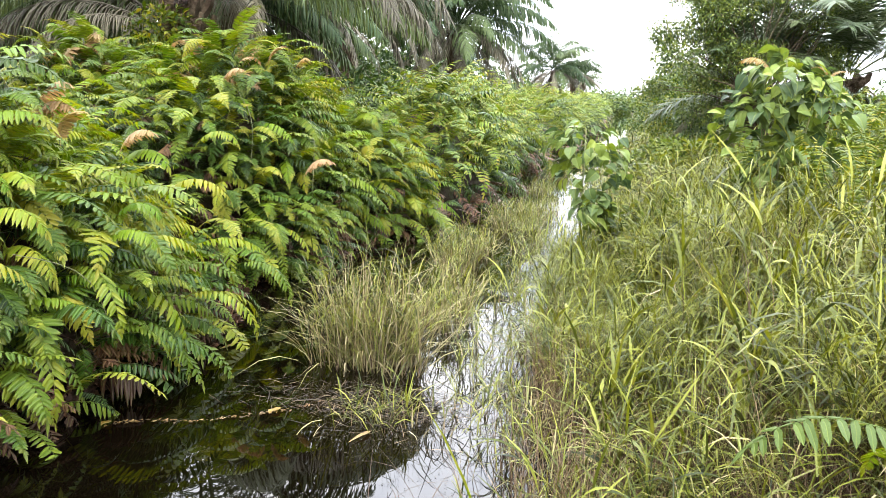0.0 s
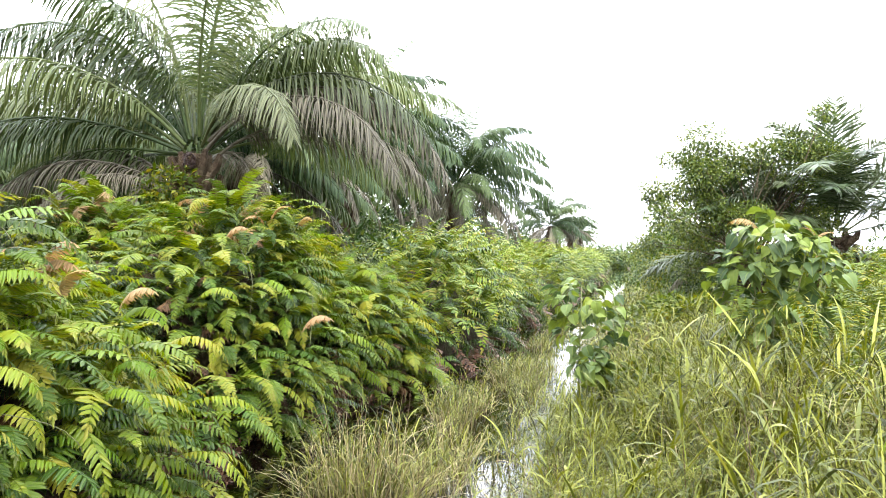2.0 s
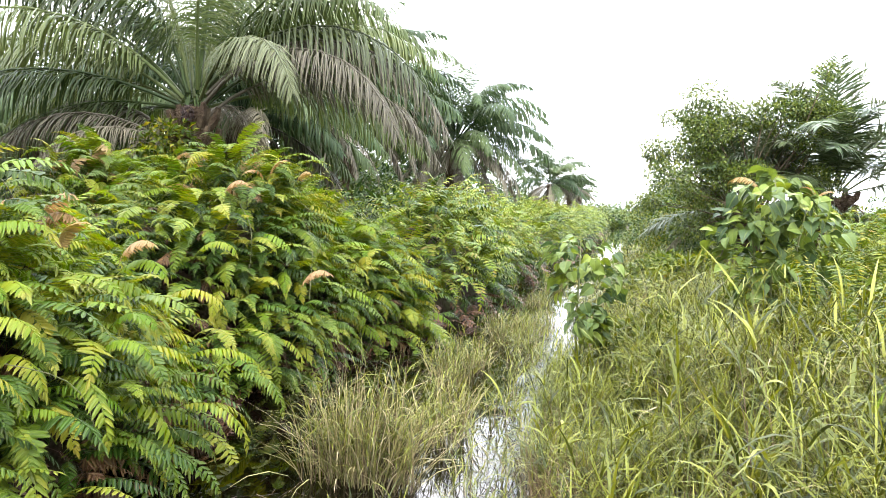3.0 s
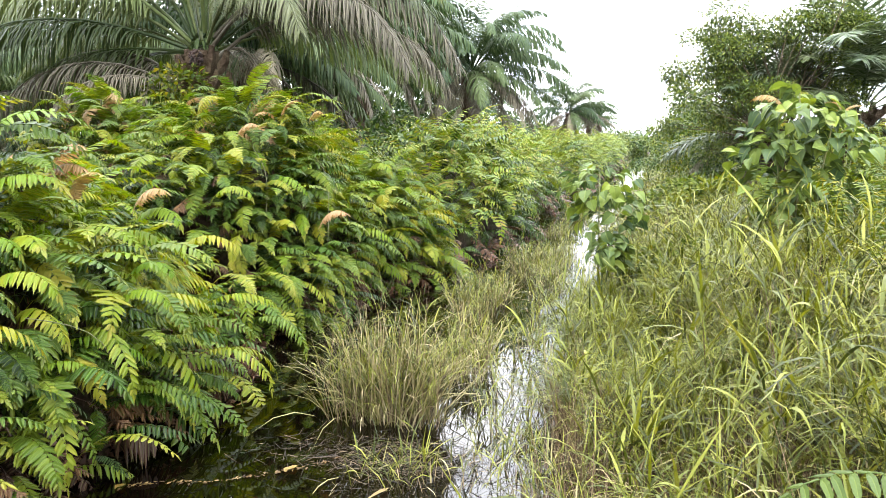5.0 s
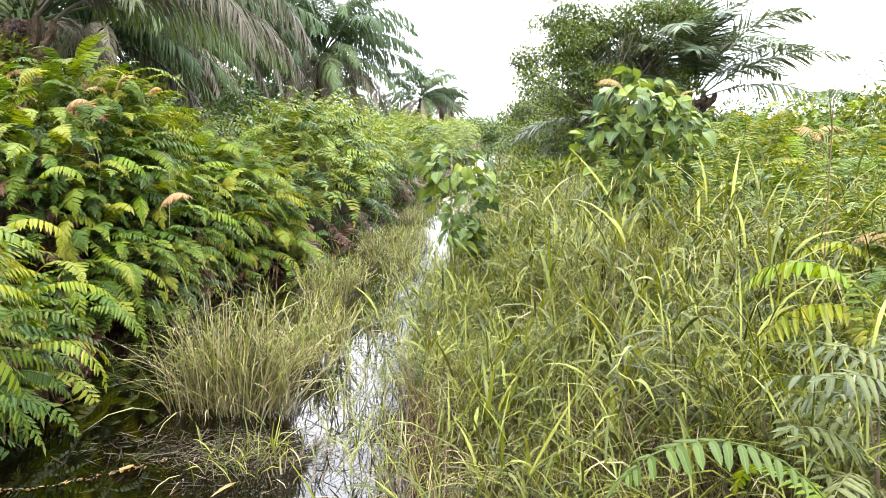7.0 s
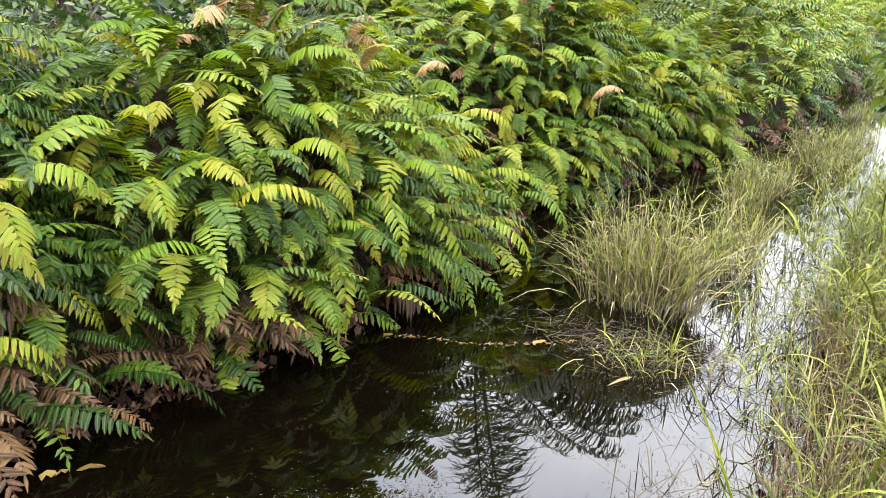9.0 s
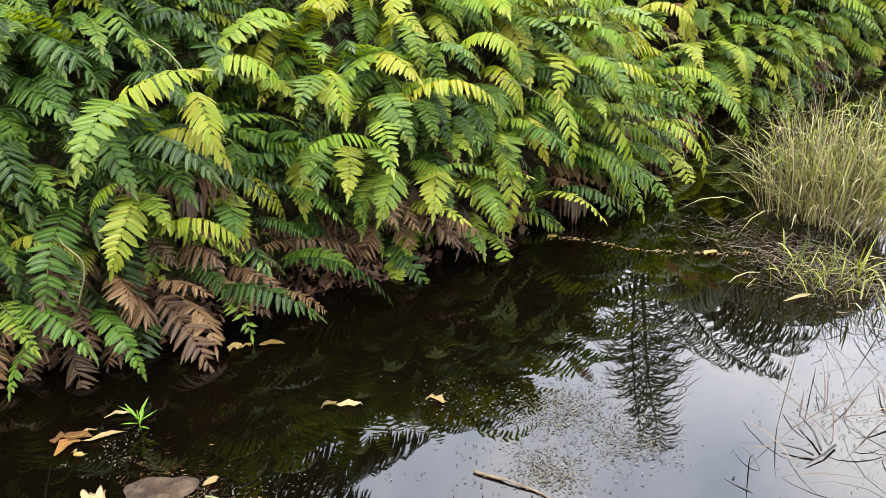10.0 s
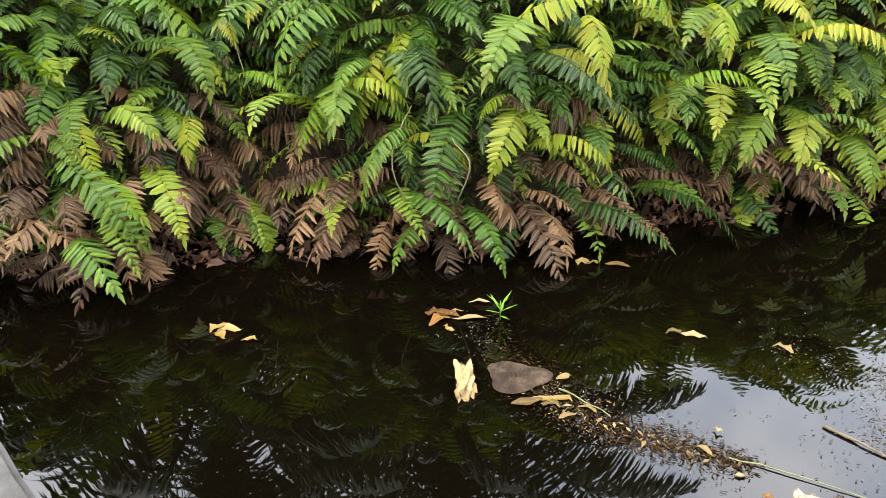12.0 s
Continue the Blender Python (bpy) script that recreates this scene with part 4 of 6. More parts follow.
def trunk_vines():
    """Climbers on the trunk of the near palm, and the growth under the farther crowns."""
    rng = np.random.default_rng(29)
    blobs = [((-6.9 + 0.35 * math.cos(k * 2.1), 12.5 + 0.35 * math.sin(k * 2.1) - 0.15, 0.9 + 0.24 * k), (0.5, 0.5, 0.36)) for k in range(9)]
    v, f = leaf_cloud(rng, blobs, 5200, 0.13)
    tagged(new("climbing_vine", mesh_of("climbing_vine", v, f, M_WEED)), "leafy green climber covering the trunk of the oil palm", "vine", kind="stuff")
    blobs = []
    for i in range(60):
        y = 20 + 125 * (i / 59) ** 1.3
        blobs.append(((-10.6 + rng.uniform(-3.0, 1.6), y, 1.9), (rng.uniform(1.6, 2.6), rng.uniform(1.6, 3.0), rng.uniform(1.6, 2.7))))
    for i in range(44):
        blobs.append(((rng.uniform(-22, -8.5), rng.uniform(2, 32), 1.2), (rng.uniform(1.0, 1.8), rng.uniform(1.0, 1.8), rng.uniform(0.7, 1.3))))
    for i in range(26):
        blobs.append(((rng.uniform(-10.5, -6.0), rng.uniform(15.5, 30), 1.5), (rng.uniform(0.9, 1.5), rng.uniform(0.9, 1.5), rng.uniform(0.8, 1.5))))
    v, f = leaf_cloud(rng, blobs, 60000, 0.27, plain=True)
    tagged(new("undergrowth", mesh_of("undergrowth", v, f, M_TREE)), "dark green growth under the palm crowns", "undergrowth", kind="stuff")


far_woods()
plantation_edge()
trunk_vines()


# ---------------------------------------------------------------- grass
def blades(rng, roots, heights, widths, lean, curve, seg=4):
    """Grass blades as tapering strips that lean and bend over."""
    n = len(roots)
    az = rng.uniform(0, 2 * np.pi, n)
    d = np.stack([np.cos(az), np.sin(az), np.zeros(n)], 1)
    face = az + np.pi / 2 + rng.normal(0, 0.5, n)
    w = np.stack([np.cos(face), np.sin(face), np.zeros(n)], 1)
    ln, cv = np.abs(rng.normal(lean, lean * 0.5, n))[:, None], np.abs(rng.normal(curve, curve * 0.6, n))[:, None]
    rows = []
    for i in range(seg + 1):
        s = i / seg
        p = roots + np.array([0, 0, 1.0]) * heights[:, None] * (s - 0.45 * np.minimum(cv, 1.6) * s ** 2.6) + d * heights[:, None] * (ln * s + cv * 0.75 * s ** 2.4)
        wd = widths[:, None] * (0.55 + 0.9 * s if s < 0.4 else 0.91 * (1 - s) / 0.6 + 0.04)
        rows += [p - w * wd, p + w * wd]
    v = np.stack(rows, 1).reshape(-1, 3)
    k = np.arange(n)[:, None] * (2 * (seg + 1))
    f = np.concatenate([k + [[2 * i, 2 * i + 1, 2 * i + 3, 2 * i + 2]] for i in range(seg)])
    return v, f


def grass_patch(name, pts, h, w, lean, curve, mat, label, seed, seg=4):
    rng = np.random.default_rng(seed)
    n = len(pts)
    roots = np.array(pts, dtype=float)
    hh = np.asarray(h, dtype=float) * rng.uniform(0.6, 1.12, n)
    v, f = blades(rng, roots, hh, w * rng.uniform(0.7, 1.3, n), lean, curve, seg)
    ob = new(name, mesh_of(name, v, f, mat))
    return tagged(ob, label, "grass", kind="stuff")


def scatter(seed, n, x0, x1, y0, y1, keep):
    rng = random.Random(seed)
    out = []
    while len(out) < n:
        x, y = rng.uniform(x0, x1), rng.uniform(y0, y1)
        k = keep(x, y)
        if k > rng.random():
            out.append((x, y, max(-0.12, ground_z(x, y) - 0.02)))
    return out


def grass_edge(y):
    """Where the grass that grows out into the ditch ends."""
    return lerp_table(((2, 0.1), (3.7, -0.38), (5, -0.38), (6.3, -0.50), (8.5, -0.45), (10.6, -0.36), (14.7, -0.62), (18.6, -0.75), (26, 0.0), (35, 0.75), (59, 1.5), (140, 2.1)), y)


def right_mass(x, y):
    """Density of the grass on the right bank."""
    m = grass_edge(y) + 0.06 * math.sin(3.1 * y) + 0.12 * noise.noise(Vector((x * 2.2, y * 2.2, 0)))
    u = x - m
    d = max(0.0, min(1.0, 0.14 + u / 0.7)) * (u > 0) * max(0.05, 0.40 + 0.95 * noise.noise(Vector((x * 1.7, y * 1.7, 5))) + 0.9 * noise.noise(Vector((x * 5, y * 5, 1))))
    if math.hypot(x, y) < 1.6:
        return 0.0
    return d * (0.45 if y < 3.0 else 1.0) * (0.38 if x > 1.35 else 1.0) * (0.25 if y < 4.6 and x < 0.75 else 1.0)


def grass_height(p):
    x, y, _ = p
    u = max(0.0, x - bank_right(y))
    return (0.62 + 0.30 * min(1, u / 0.8)) * (0.98 + 0.6 * noise.noise(Vector((x * 1.4, y * 1.4, 2))))


def sprays(rng, start, az, e0, bend, length, width, seg=4):
    """Blades that leave their start at e0 degrees towards az and bend down along their length."""
    n = len(start)
    p = start.copy()
    w = np.stack([-np.sin(az), np.cos(az), rng.normal(0, 0.35, n)], 1)
    w /= np.linalg.norm(w, axis=1)[:, None]
    rows = []
    for i in range(seg + 1):
        s = i / seg
        wd = width[:, None] * ((0.6 + 1.0 * s) if s < 0.4 else (1 - s) / 0.6 + 0.05)
        rows += [p - w * wd, p + w * wd]
        e = np.radians(e0 - bend * (s + 0.5 / seg))
        p = p + np.stack([np.cos(az) * np.cos(e), np.sin(az) * np.cos(e), np.sin(e)], 1) * (length / seg)[:, None]
    v = np.stack(rows, 1).reshape(-1, 3)
    k = np.arange(n)[:, None] * (2 * (seg + 1))
    return v, np.concatenate([k + [[2 * i, 2 * i + 1, 2 * i + 3, 2 * i + 2]] for i in range(seg)])


def culms(seed, roots, heights, leaves=5, leaf=0.30, width=0.0055, stem_w=0.0022, bend=85, seg=3, lo=0.25):
    """Leafy grass: thin leaning stems, and blades that arch away from them. Returns stems and blades."""
    rng = np.random.default_rng(seed)
    roots = np.asarray(roots, dtype=float)
    h = np.asarray(heights, dtype=float) * rng.uniform(0.55, 1.1, len(roots))
    n = len(roots)
    az, e0, bd = rng.uniform(0, 6.283, n), rng.uniform(62, 90, n), rng.uniform(0, 38, n)
    sv, sf = sprays(rng, roots, az, e0, bd, h, np.full(n, stem_w), 3)
    k = rng.integers(max(2, leaves - 2), leaves + 2, n)
    who = np.repeat(np.arange(n), k)
    m = len(who)
    s = rng.uniform(lo, 1.0, m)
    e = np.radians(e0[who] - 0.5 * bd[who] * s)
    st = roots[who] + np.stack([np.cos(az[who]) * np.cos(e), np.sin(az[who]) * np.cos(e), np.sin(e)], 1) * (h[who] * s)[:, None]
    ln = leaf * rng.uniform(0.5, 1.25, m)
    bv, bf = sprays(rng, st, rng.uniform(0, 6.283, m), rng.uniform(35, 82, m), np.abs(rng.normal(bend, 35, m)), ln, width * rng.uniform(0.6, 1.3, m), seg)
    return (sv, sf), (bv, bf)


def leafy_grass(name, pts, heights, label, seed, dry=0.3, **kw):
    """A stand of grass of kind stuff: stems, green blades and dry blades."""
    (sv, sf), (bv, bf) = culms(seed, pts, heights, **kw)
    ob = new(name, mesh_of(name, bv, bf, M_GRASS))
    tagged(ob, label, "grass", kind="stuff")
    part("stem", mesh_of("stem", sv, sf, M_DRYSTEM), ob)
    if dry:
        k = int(len(pts) * dry)
        (_, _), (dv, df) = culms(seed + 500, pts[:k], [0.7 * q for q in heights[:k]], **kw)
        part("dry_blade", mesh_of("dry_blade", dv, df, M_STRAW), ob, label="straw-coloured dry blades")
    return ob


pts = scatter(31, 6600, -0.8, 3.6, 1.4, 9.5, right_mass)
leafy_grass("grass", pts, [grass_height(p) for p in pts], "tall yellow-green grass along the ditch margin", 31, 0.18, leaves=7, leaf=0.34, width=0.0043, stem_w=0.0022, bend=72, seg=3, lo=0.48)
pts = scatter(33, 1100, -0.4, 3.4, 2.0, 9.0, right_mass)
leafy_grass("broad_grass", pts, [1.12 * grass_height(p) for p in pts], "broad arching sedge blades rising from the grass", 33, 0.0, leaves=7, leaf=0.40, width=0.0078, stem_w=0.003, bend=56, seg=5)
pts = scatter(36, 6000, -0.35, 2.2, 1.8, 5.5, lambda x, y: min(1.0, 1.6 * right_mass(x + 0.15, y)))
grass_patch("dry_stem", pts, [0.6 * grass_height(p) for p in pts], 0.0028, 0.3, 0.15, M_DRYSTEM, "brown dry stems standing under the bank grass", 36, 3)
pts = scatter(37, 4200, -0.5, 0.9, 2.2, 5.6, lambda x, y: min(1.0, 4.0 * right_mass(x + 0.1, y)))
grass_patch("dry_stem", pts, [0.62 + 0.25 * noise.noise(Vector((p[0] * 2, p[1] * 2, 6))) for p in pts], 0.0026, 0.22, 0.12, M_DRYSTEM, "brown dry reed stems standing along the water margin", 37, 3)
tufts = [(0.95, 4.4), (1.35, 4.9), (1.75, 5.2), (1.15, 5.6), (2.3, 5.4), (2.0, 6.3), (0.75, 3.6), (1.5, 3.9), (2.7, 6.0), (0.6, 4.9)]
pts = [(x + 0.10 * math.cos(2.4 * k), y + 0.10 * math.sin(2.4 * k), ground_z(x, y) - 0.02) for x, y in tufts for k in range(6)]
leafy_grass("sedge_tuft", pts, [1.15 + 0.25 * math.sin(3.7 * k) for k in range(len(pts))], "tall upright sedge tufts rising from the bank grass", 38, 0.0, leaves=9, leaf=0.42, width=0.0095, stem_w=0.004, bend=48, seg=5)
pts = scatter(34, 6000, -0.9, 9.0, 9.0, 30.0, right_mass)
leafy_grass("grass", pts, [grass_height(p) for p in pts], "tall yellow-green grass farther along the ditch", 34, 0.25, leaf=0.36, width=0.008, stem_w=0.003)
pts = scatter(35, 3000, -0.6, 9.0, 30.0, 75.0, right_mass)
leafy_grass("grass", pts, [1.1 * grass_height(p) for p in pts], "tall yellow-green grass farther along the ditch", 35, 0.0, leaf=0.6, width=0.03, stem_w=0.008)


def disc(seed, n, cx, cy, rx, ry, z=-0.05):
    rng = random.Random(seed)
    out = []
    for _ in range(n):
        a, r = rng.uniform(0, 2 * math.pi), math.sqrt(rng.random())
        k = 1 + 0.25 * math.sin(3 * a + seed)
        out.append((cx + rx * r * k * math.cos(a), cy + ry * r * k * math.sin(a), z))
    return out


def tussock(cx, cy, rx, ry, n, h, seed, label, straw=0.6):
    ob = thing("grass_tussock", Matrix.Translation((cx, cy, 0)), label, "grass", "grass tussocks in the water")
    rng = np.random.default_rng(seed)
    p = np.array(disc(seed, n, 0, 0, rx, ry))
    r = np.hypot(p[:, 0] / rx, p[:, 1] / ry)
    out = np.arctan2(p[:, 1], p[:, 0]) + rng.normal(0, 0.9, n)
    # dry stems lean outwards
    k = int(n * straw)
    hh = h * rng.uniform(0.55, 1.05, n) * (1.05 - 0.25 * r)
    v, f = sprays(rng, p[:k], out[:k], 86 - 14 * r[:k] + rng.normal(0, 12, k), np.abs(rng.normal(30, 38, k)), hh[:k], 0.0048 * rng.uniform(0.6, 1.3, k))
    part("dry_stem", mesh_of("dry_stem", v, f, M_STRAW), ob, label="straw-coloured dry stems")
    (sv, sf), (bv, bf) = culms(seed + 7, p[k:], hh[k:] * 1.08, 3, 0.24, 0.0042, bend=55)
    part("green_blade", mesh_of("green_blade", bv, bf, M_GRASS), ob)
    part("stem", mesh_of("stem", sv, sf, M_DRYSTEM), ob)
    # withered blades hanging over the skirt
    j = k // 4
    v, f = sprays(rng, p[:j] + np.array([0, 0, 1.0]) * (hh[:j] * rng.uniform(0.3, 0.8, j))[:, None], out[:j], rng.uniform(10, 60, j), rng.uniform(60, 130, j), rng.uniform(0.12, 0.3, j), np.full(j, 0.004))
    part("dry_blade", mesh_of("dry_blade", v, f, M_STRAW), ob, label="withered hanging blades")
    for c in ob.children:
        tagged(c, kind="stuff")
    return ob


tussock(-1.60, 5.42, 0.38, 0.26, 680, 1.04, 41, "dense straw-coloured grass tussock standing in the water", 0.5)
tussock(-1.28, 6.7, 0.24, 0.55, 270, 0.70, 42, "green and straw grass tussock standing in the water", 0.40)
tussock(-1.65, 9.4, 0.32, 1.0, 420, 0.55, 43, "thin green grass tussock standing in the water", 0.35)
tussock(-1.3, 12.4, 0.5, 0.9, 520, 0.5, 44, "thin green grass tussock standing in the water", 0.35)
tussock(-0.40, 9.4, 0.26, 1.4, 170, 0.5, 45, "thin green grass tussock standing in the water", 0.35)
tussock(-1.15, 4.35, 0.42, 0.22, 60, 0.34, 46, "sparse green sedge growing out of the water", 0.3)
tussock(-0.42, 6.4, 0.24, 1.5, 140, 0.55, 47, "sparse green sedge growing out of the water", 0.3)
tussock(-0.15, 4.4, 0.28, 0.9, 140, 0.5, 48, "sparse green sedge growing out of the water", 0.5)
for i, (x, y, n) in enumerate(((-0.85, 7.4, 90), (-0.75, 8.8, 100), (-0.95, 10.8, 170), (-1.0, 14.2, 170), (-1.3, 17.0, 170), (-1.2, 20.5, 190), (-0.8, 24.5, 190), (-0.74, 5.6, 100), (-0.5, 4.4, 80))):
    tussock(x, y, 0.28, 0.9, n, 0.36, 150 + i, "thin sparse grass growing out of the open water", 0.3)
tussock(-0.05, 3.2, 0.28, 0.5, 110, 0.45, 49, "sparse green sedge growing out of the water", 0.6)


# ---------------------------------------------------------------- big-leaved shrubs
def big_leaf(name, length, width, droop):
    b = Build()
    pp, ww, uu, hh = [], [], [], []
    for s, w in ((0.0, 0.30), (0.08, 0.78), (0.3, 1.0), (0.55, 0.86), (0.8, 0.42), (1.0, 0.0)):
        pp.append(Vector((0, length * (s - 0.2 * droop * s * s), -droop * length * s * s * 0.7)))
        ww.append(Vector((1, 0, 0)))
        uu.append(UP)
        hh.append(width * w / 2)
    b.strip(pp, ww, hh, 0.22, uu, [0.0] * 6)
    b.tube([(0, -0.10, 0.01), (0, 0.0, 0)], [0.003, 0.003], 3, cap=False)
    return b.mesh(name, M_BROAD)


BIG = [big_leaf("leaf", 0.19, 0.152, d) for d in (0.35, 0.7, 1.0)]


def leaf_shrub(x, y, blobs, n, size, seed, label):
    rng = random.Random(seed)
    z0 = ground_z(x, y)
    sh = thing("shrub", Matrix.Translation((x, y, z0)), label, "shrub", "big-leaved shrubs")
    b = Build()
    tips = []
    for c, r in blobs:
        c = Vector(c) - Vector((0, 0, z0))
        b.tube([(0, 0, -0.05), Vector((c.x * 0.3, c.y * 0.3, c.z * 0.5)), c + UP * r[2] * 0.7], [0.018, 0.012, 0.005], 5)
    part("stem", b.mesh("stem", M_STEM), sh)
    for i in range(n):
        c, r = blobs[i % len(blobs)]
        d = Vector((rng.gauss(0, 1), rng.gauss(0, 1), rng.gauss(0.25, 0.8))).normalized()
        k = rng.uniform(0.55, 1.0)
        p = Vector((c[0] + d.x * r[0] * k, c[1] + d.y * r[1] * k, c[2] - z0 + d.z * r[2] * k))
        az = math.degrees(math.atan2(-d.x, d.y)) + rng.gauss(0, 35)
        sc = size * rng.uniform(0.6, 1.15)
        part("leaf", rng.choice(BIG), sh, Matrix.LocRotScale(p, Euler((radians(rng.uniform(-60, 22) + 15 * d.z), radians(rng.gauss(0, 22)), radians(az))), (sc, sc, sc)))
    return sh


leaf_shrub(1.42, 7.4, [((-0.02, 0, 2.12), (0.36, 0.36, 0.30)), ((-0.2, 0.05, 1.8), (0.36, 0.36, 0.30)), ((0.25, 0.0, 1.85), (0.34, 0.36, 0.36)), ((0.0, 0, 1.45), (0.34, 0.35, 0.3))], 430, 0.80, 51, "tall shrub with large pale green heart-shaped leaves")
leaf_shrub(-0.25, 8.3, [((0, 0, 1.5), (0.38, 0.35, 0.22)), ((0.10, 0, 1.2), (0.36, 0.33, 0.26)), ((0.14, -0.1, 0.85), (0.2, 0.25, 0.22))], 190, 0.80, 52, "small shrub with large grey-green leaves at the water's edge")


for k, (x, y, z) in enumerate(((2.5, 5.5, 1.35), (3.3, 6.6, 1.6), (2.15, 6.5, 1.45), (4.2, 8.0, 1.8), (1.95, 4.6, 1.15))):
    leaf_shrub(x, y, [((0, 0, z), (0.22, 0.22, 0.18)), ((0.12, 0.05, z - 0.28), (0.25, 0.25, 0.2))], 46, 0.55, 54 + k, "low shrub with mid-green oval leaves among weeds")


# ---------------------------------------------------------------- thicket on the right bank
def right_ferns():
    rng = random.Random(61)
    for i in range(34):
        if i < 8:
            x, y, z = ((1.55, 4.1, 1.15), (1.75, 3.7, 1.0), (2.0, 4.6, 1.25), (2.3, 5.4, 1.4), (2.5, 6.3, 1.6), (3.0, 7.2, 1.75), (2.1, 7.0, 1.6), (2.7, 8.0, 1.8))[i]
        else:
            x, y = rng.uniform(1.9, 5.5), rng.uniform(5.5, 12)
            z = 1.45 + 0.07 * y + rng.uniform(-0.25, 0.2)
        z0 = ground_z(x, y)
        fern = thing("fern", Matrix.Translation((x, y, z0)), "upright yellow-green fern rising through the bank grass", "fern", "ferns in the right thicket")
        for _ in range(9):
            r = rng.random()
            fam = F_YOUNG if r < 0.36 else (F_MID if r < 0.78 else (F_ORANGE if r < 0.87 else F_DARK))
            k = len(fam)
            me = fam[max(0, min(k - 1, round((k - 1) * rng.uniform(0.35, 1.0))))]
            sc = rng.uniform(0.5, 0.85)
            part("frond", me, fern, Matrix.LocRotScale(Vector((rng.uniform(-.2, .2), rng.uniform(-.2, .2), z - z0 - 0.35 + rng.uniform(-0.25, 0.15))), Euler((radians(rng.uniform(-10, 10)), radians(rng.uniform(-15, 15)), rng.uniform(0, 6.28))), (sc, sc, sc)))
        b = Build()
        for _ in range(4):
            b.tube([(rng.uniform(-.1, .1), rng.uniform(-.1, .1), -0.05), (rng.uniform(-.15, .15), rng.uniform(-.15, .15), (z - z0) * 0.5), (rng.uniform(-.2, .2), rng.uniform(-.2, .2), z - z0 - 0.2)], [0.006, 0.005, 0.004], 4)
        part("stem", b.mesh("stem", M_STEM), fern)


right_ferns()

for i, (x, y, h, w) in enumerate(((2.6, 5.2, 1.2, 0.7), (3.4, 6.2, 1.6, 0.9), (4.4, 7.2, 1.8, 1.0), (2.5, 7.6, 1.5, 0.8), (3.6, 8.6, 1.8, 1.0), (5.2, 9.2, 1.9, 1.2), (2.2, 9.6, 1.6, 0.8), (0.9, 9.6, 1.0, 0.6), (1.6, 11.2, 1.5, 0.8), (0.9, 13, 1.3, 0.7), (3.2, 11.3, 1.8, 1.0), (2.0, 3.4, 0.9, 0.45), (6.5, 7.5, 1.8, 1.1), (7.5, 9.5, 2.0, 1.3), (0.35, 8.6, 0.8, 0.35), (0.95, 5.6, 0.75, 0.35), (1.5, 6.2, 0.9, 0.45), (0.75, 6.9, 0.85, 0.4), (1.9, 5.0, 0.9, 0.4), (0.8, 7.9, 1.0, 0.45), (1.5, 8.6, 1.25, 0.55), (2.9, 4.4, 1.1, 0.6), (3.6, 5.0, 1.4, 0.7),
                                  (2.0, 6.6, 1.3, 0.6), (2.9, 6.9, 1.6, 0.8), (3.3, 7.6, 1.75, 0.9), (4.2, 8.4, 1.9, 1.0), (2.4, 5.9, 1.2, 0.6), (3.0, 5.6, 1.35, 0.7), (4.0, 6.3, 1.65, 0.9), (5.0, 7.6, 1.85, 1.1), (6.0, 8.8, 2.0, 1.2), (5.0, 6.4, 1.75, 1.0), (4.3, 10.5, 2.3, 1.0), (5.6, 11.0, 2.4, 1.2), (7.0, 12.0, 2.5, 1.3), (8.6, 11.2, 2.45, 1.3))):
    leafy("weed_bush", (x, y), [((0, 0, h * 0.72), (w, w * 0.8, h * 0.3)), ((-0.4 * w, 0.1, h * 0.45), (w * 0.8, w * 0.8, h * 0.35)), ((0.4 * w, 0, h * 0.5), (w * 0.8, w * 0.8, h * 0.35))],
          int((2600 + 3200 * w) * (1.9 if y > 10.4 else 1.0)), 0.09, M_WEED if i % 3 else M_TREE_LIGHT, "scrambling bright green weeds in the bank thicket", "bush", "weeds on the ditch bank", seed=300 + i, r0=0.012)


# ---------------------------------------------------------------- near bank plants and the footbridge edge
def single_fern(x, y, fronds, label, group="ferns in the right thicket"):
    """A fern with its fronds given as (family, index, offset, azimuth, size)."""
    z0 = max(0.0, ground_z(x, y))
    fern = thing("fern", Matrix.Translation((x, y, z0)), label, "fern", group)
    b = Build()
    for fam, i, p, az, sc in fronds:
        p = Vector(p) - Vector((x, y, z0))
        part("frond", fam[i], fern, Matrix.LocRotScale(p, Euler((0, 0, radians(az))), (sc, sc, sc)))
        b.tube([(0, 0, -0.05), Vector((p.x * 0.3, p.y * 0.3, p.z * 0.6)), p], [0.006, 0.005, 0.004], 4)
    part("stem", b.mesh("stem", M_STEM), fern)
    return fern


F_PALE = frond_family("pale", leaf_mat("fern_pale_green", [(0.0, (0.07, 0.12, 0.028)), (0.5, (0.12, 0.185, 0.040)), (1.0, (0.18, 0.24, 0.055))], rough=0.5, trans=0.3, spec=0.12), 6, dict(SPEC, pairs=(12, 14), pin=(0.12, 0.14), wide=(0.0145, 0.0165)))
single_fern(0.95, 2.05, [(F_PALE, 3, (0.93, 2.1, 0.97), 84, 0.75), (F_MID, 2, (0.98, 2.1, 0.9), 20, 0.7), (F_MID, 1, (0.95, 2.0, 0.8), 120, 0.6)], "light green fern frond arching over the bank grass")
single_fern(1.6, 3.7, [(F_YOUNG, 3, (1.62, 3.5, 1.22), 92, 0.85), (F_YOUNG, 2, (1.72, 3.45, 1.10), 80, 0.8), (F_MID, 3, (1.6, 3.6, 1.0), 118, 0.6), (F_YOUNG, 2, (1.7, 3.7, 1.1), 150, 0.6)], "yellow-green fern arching out of the bank thicket")
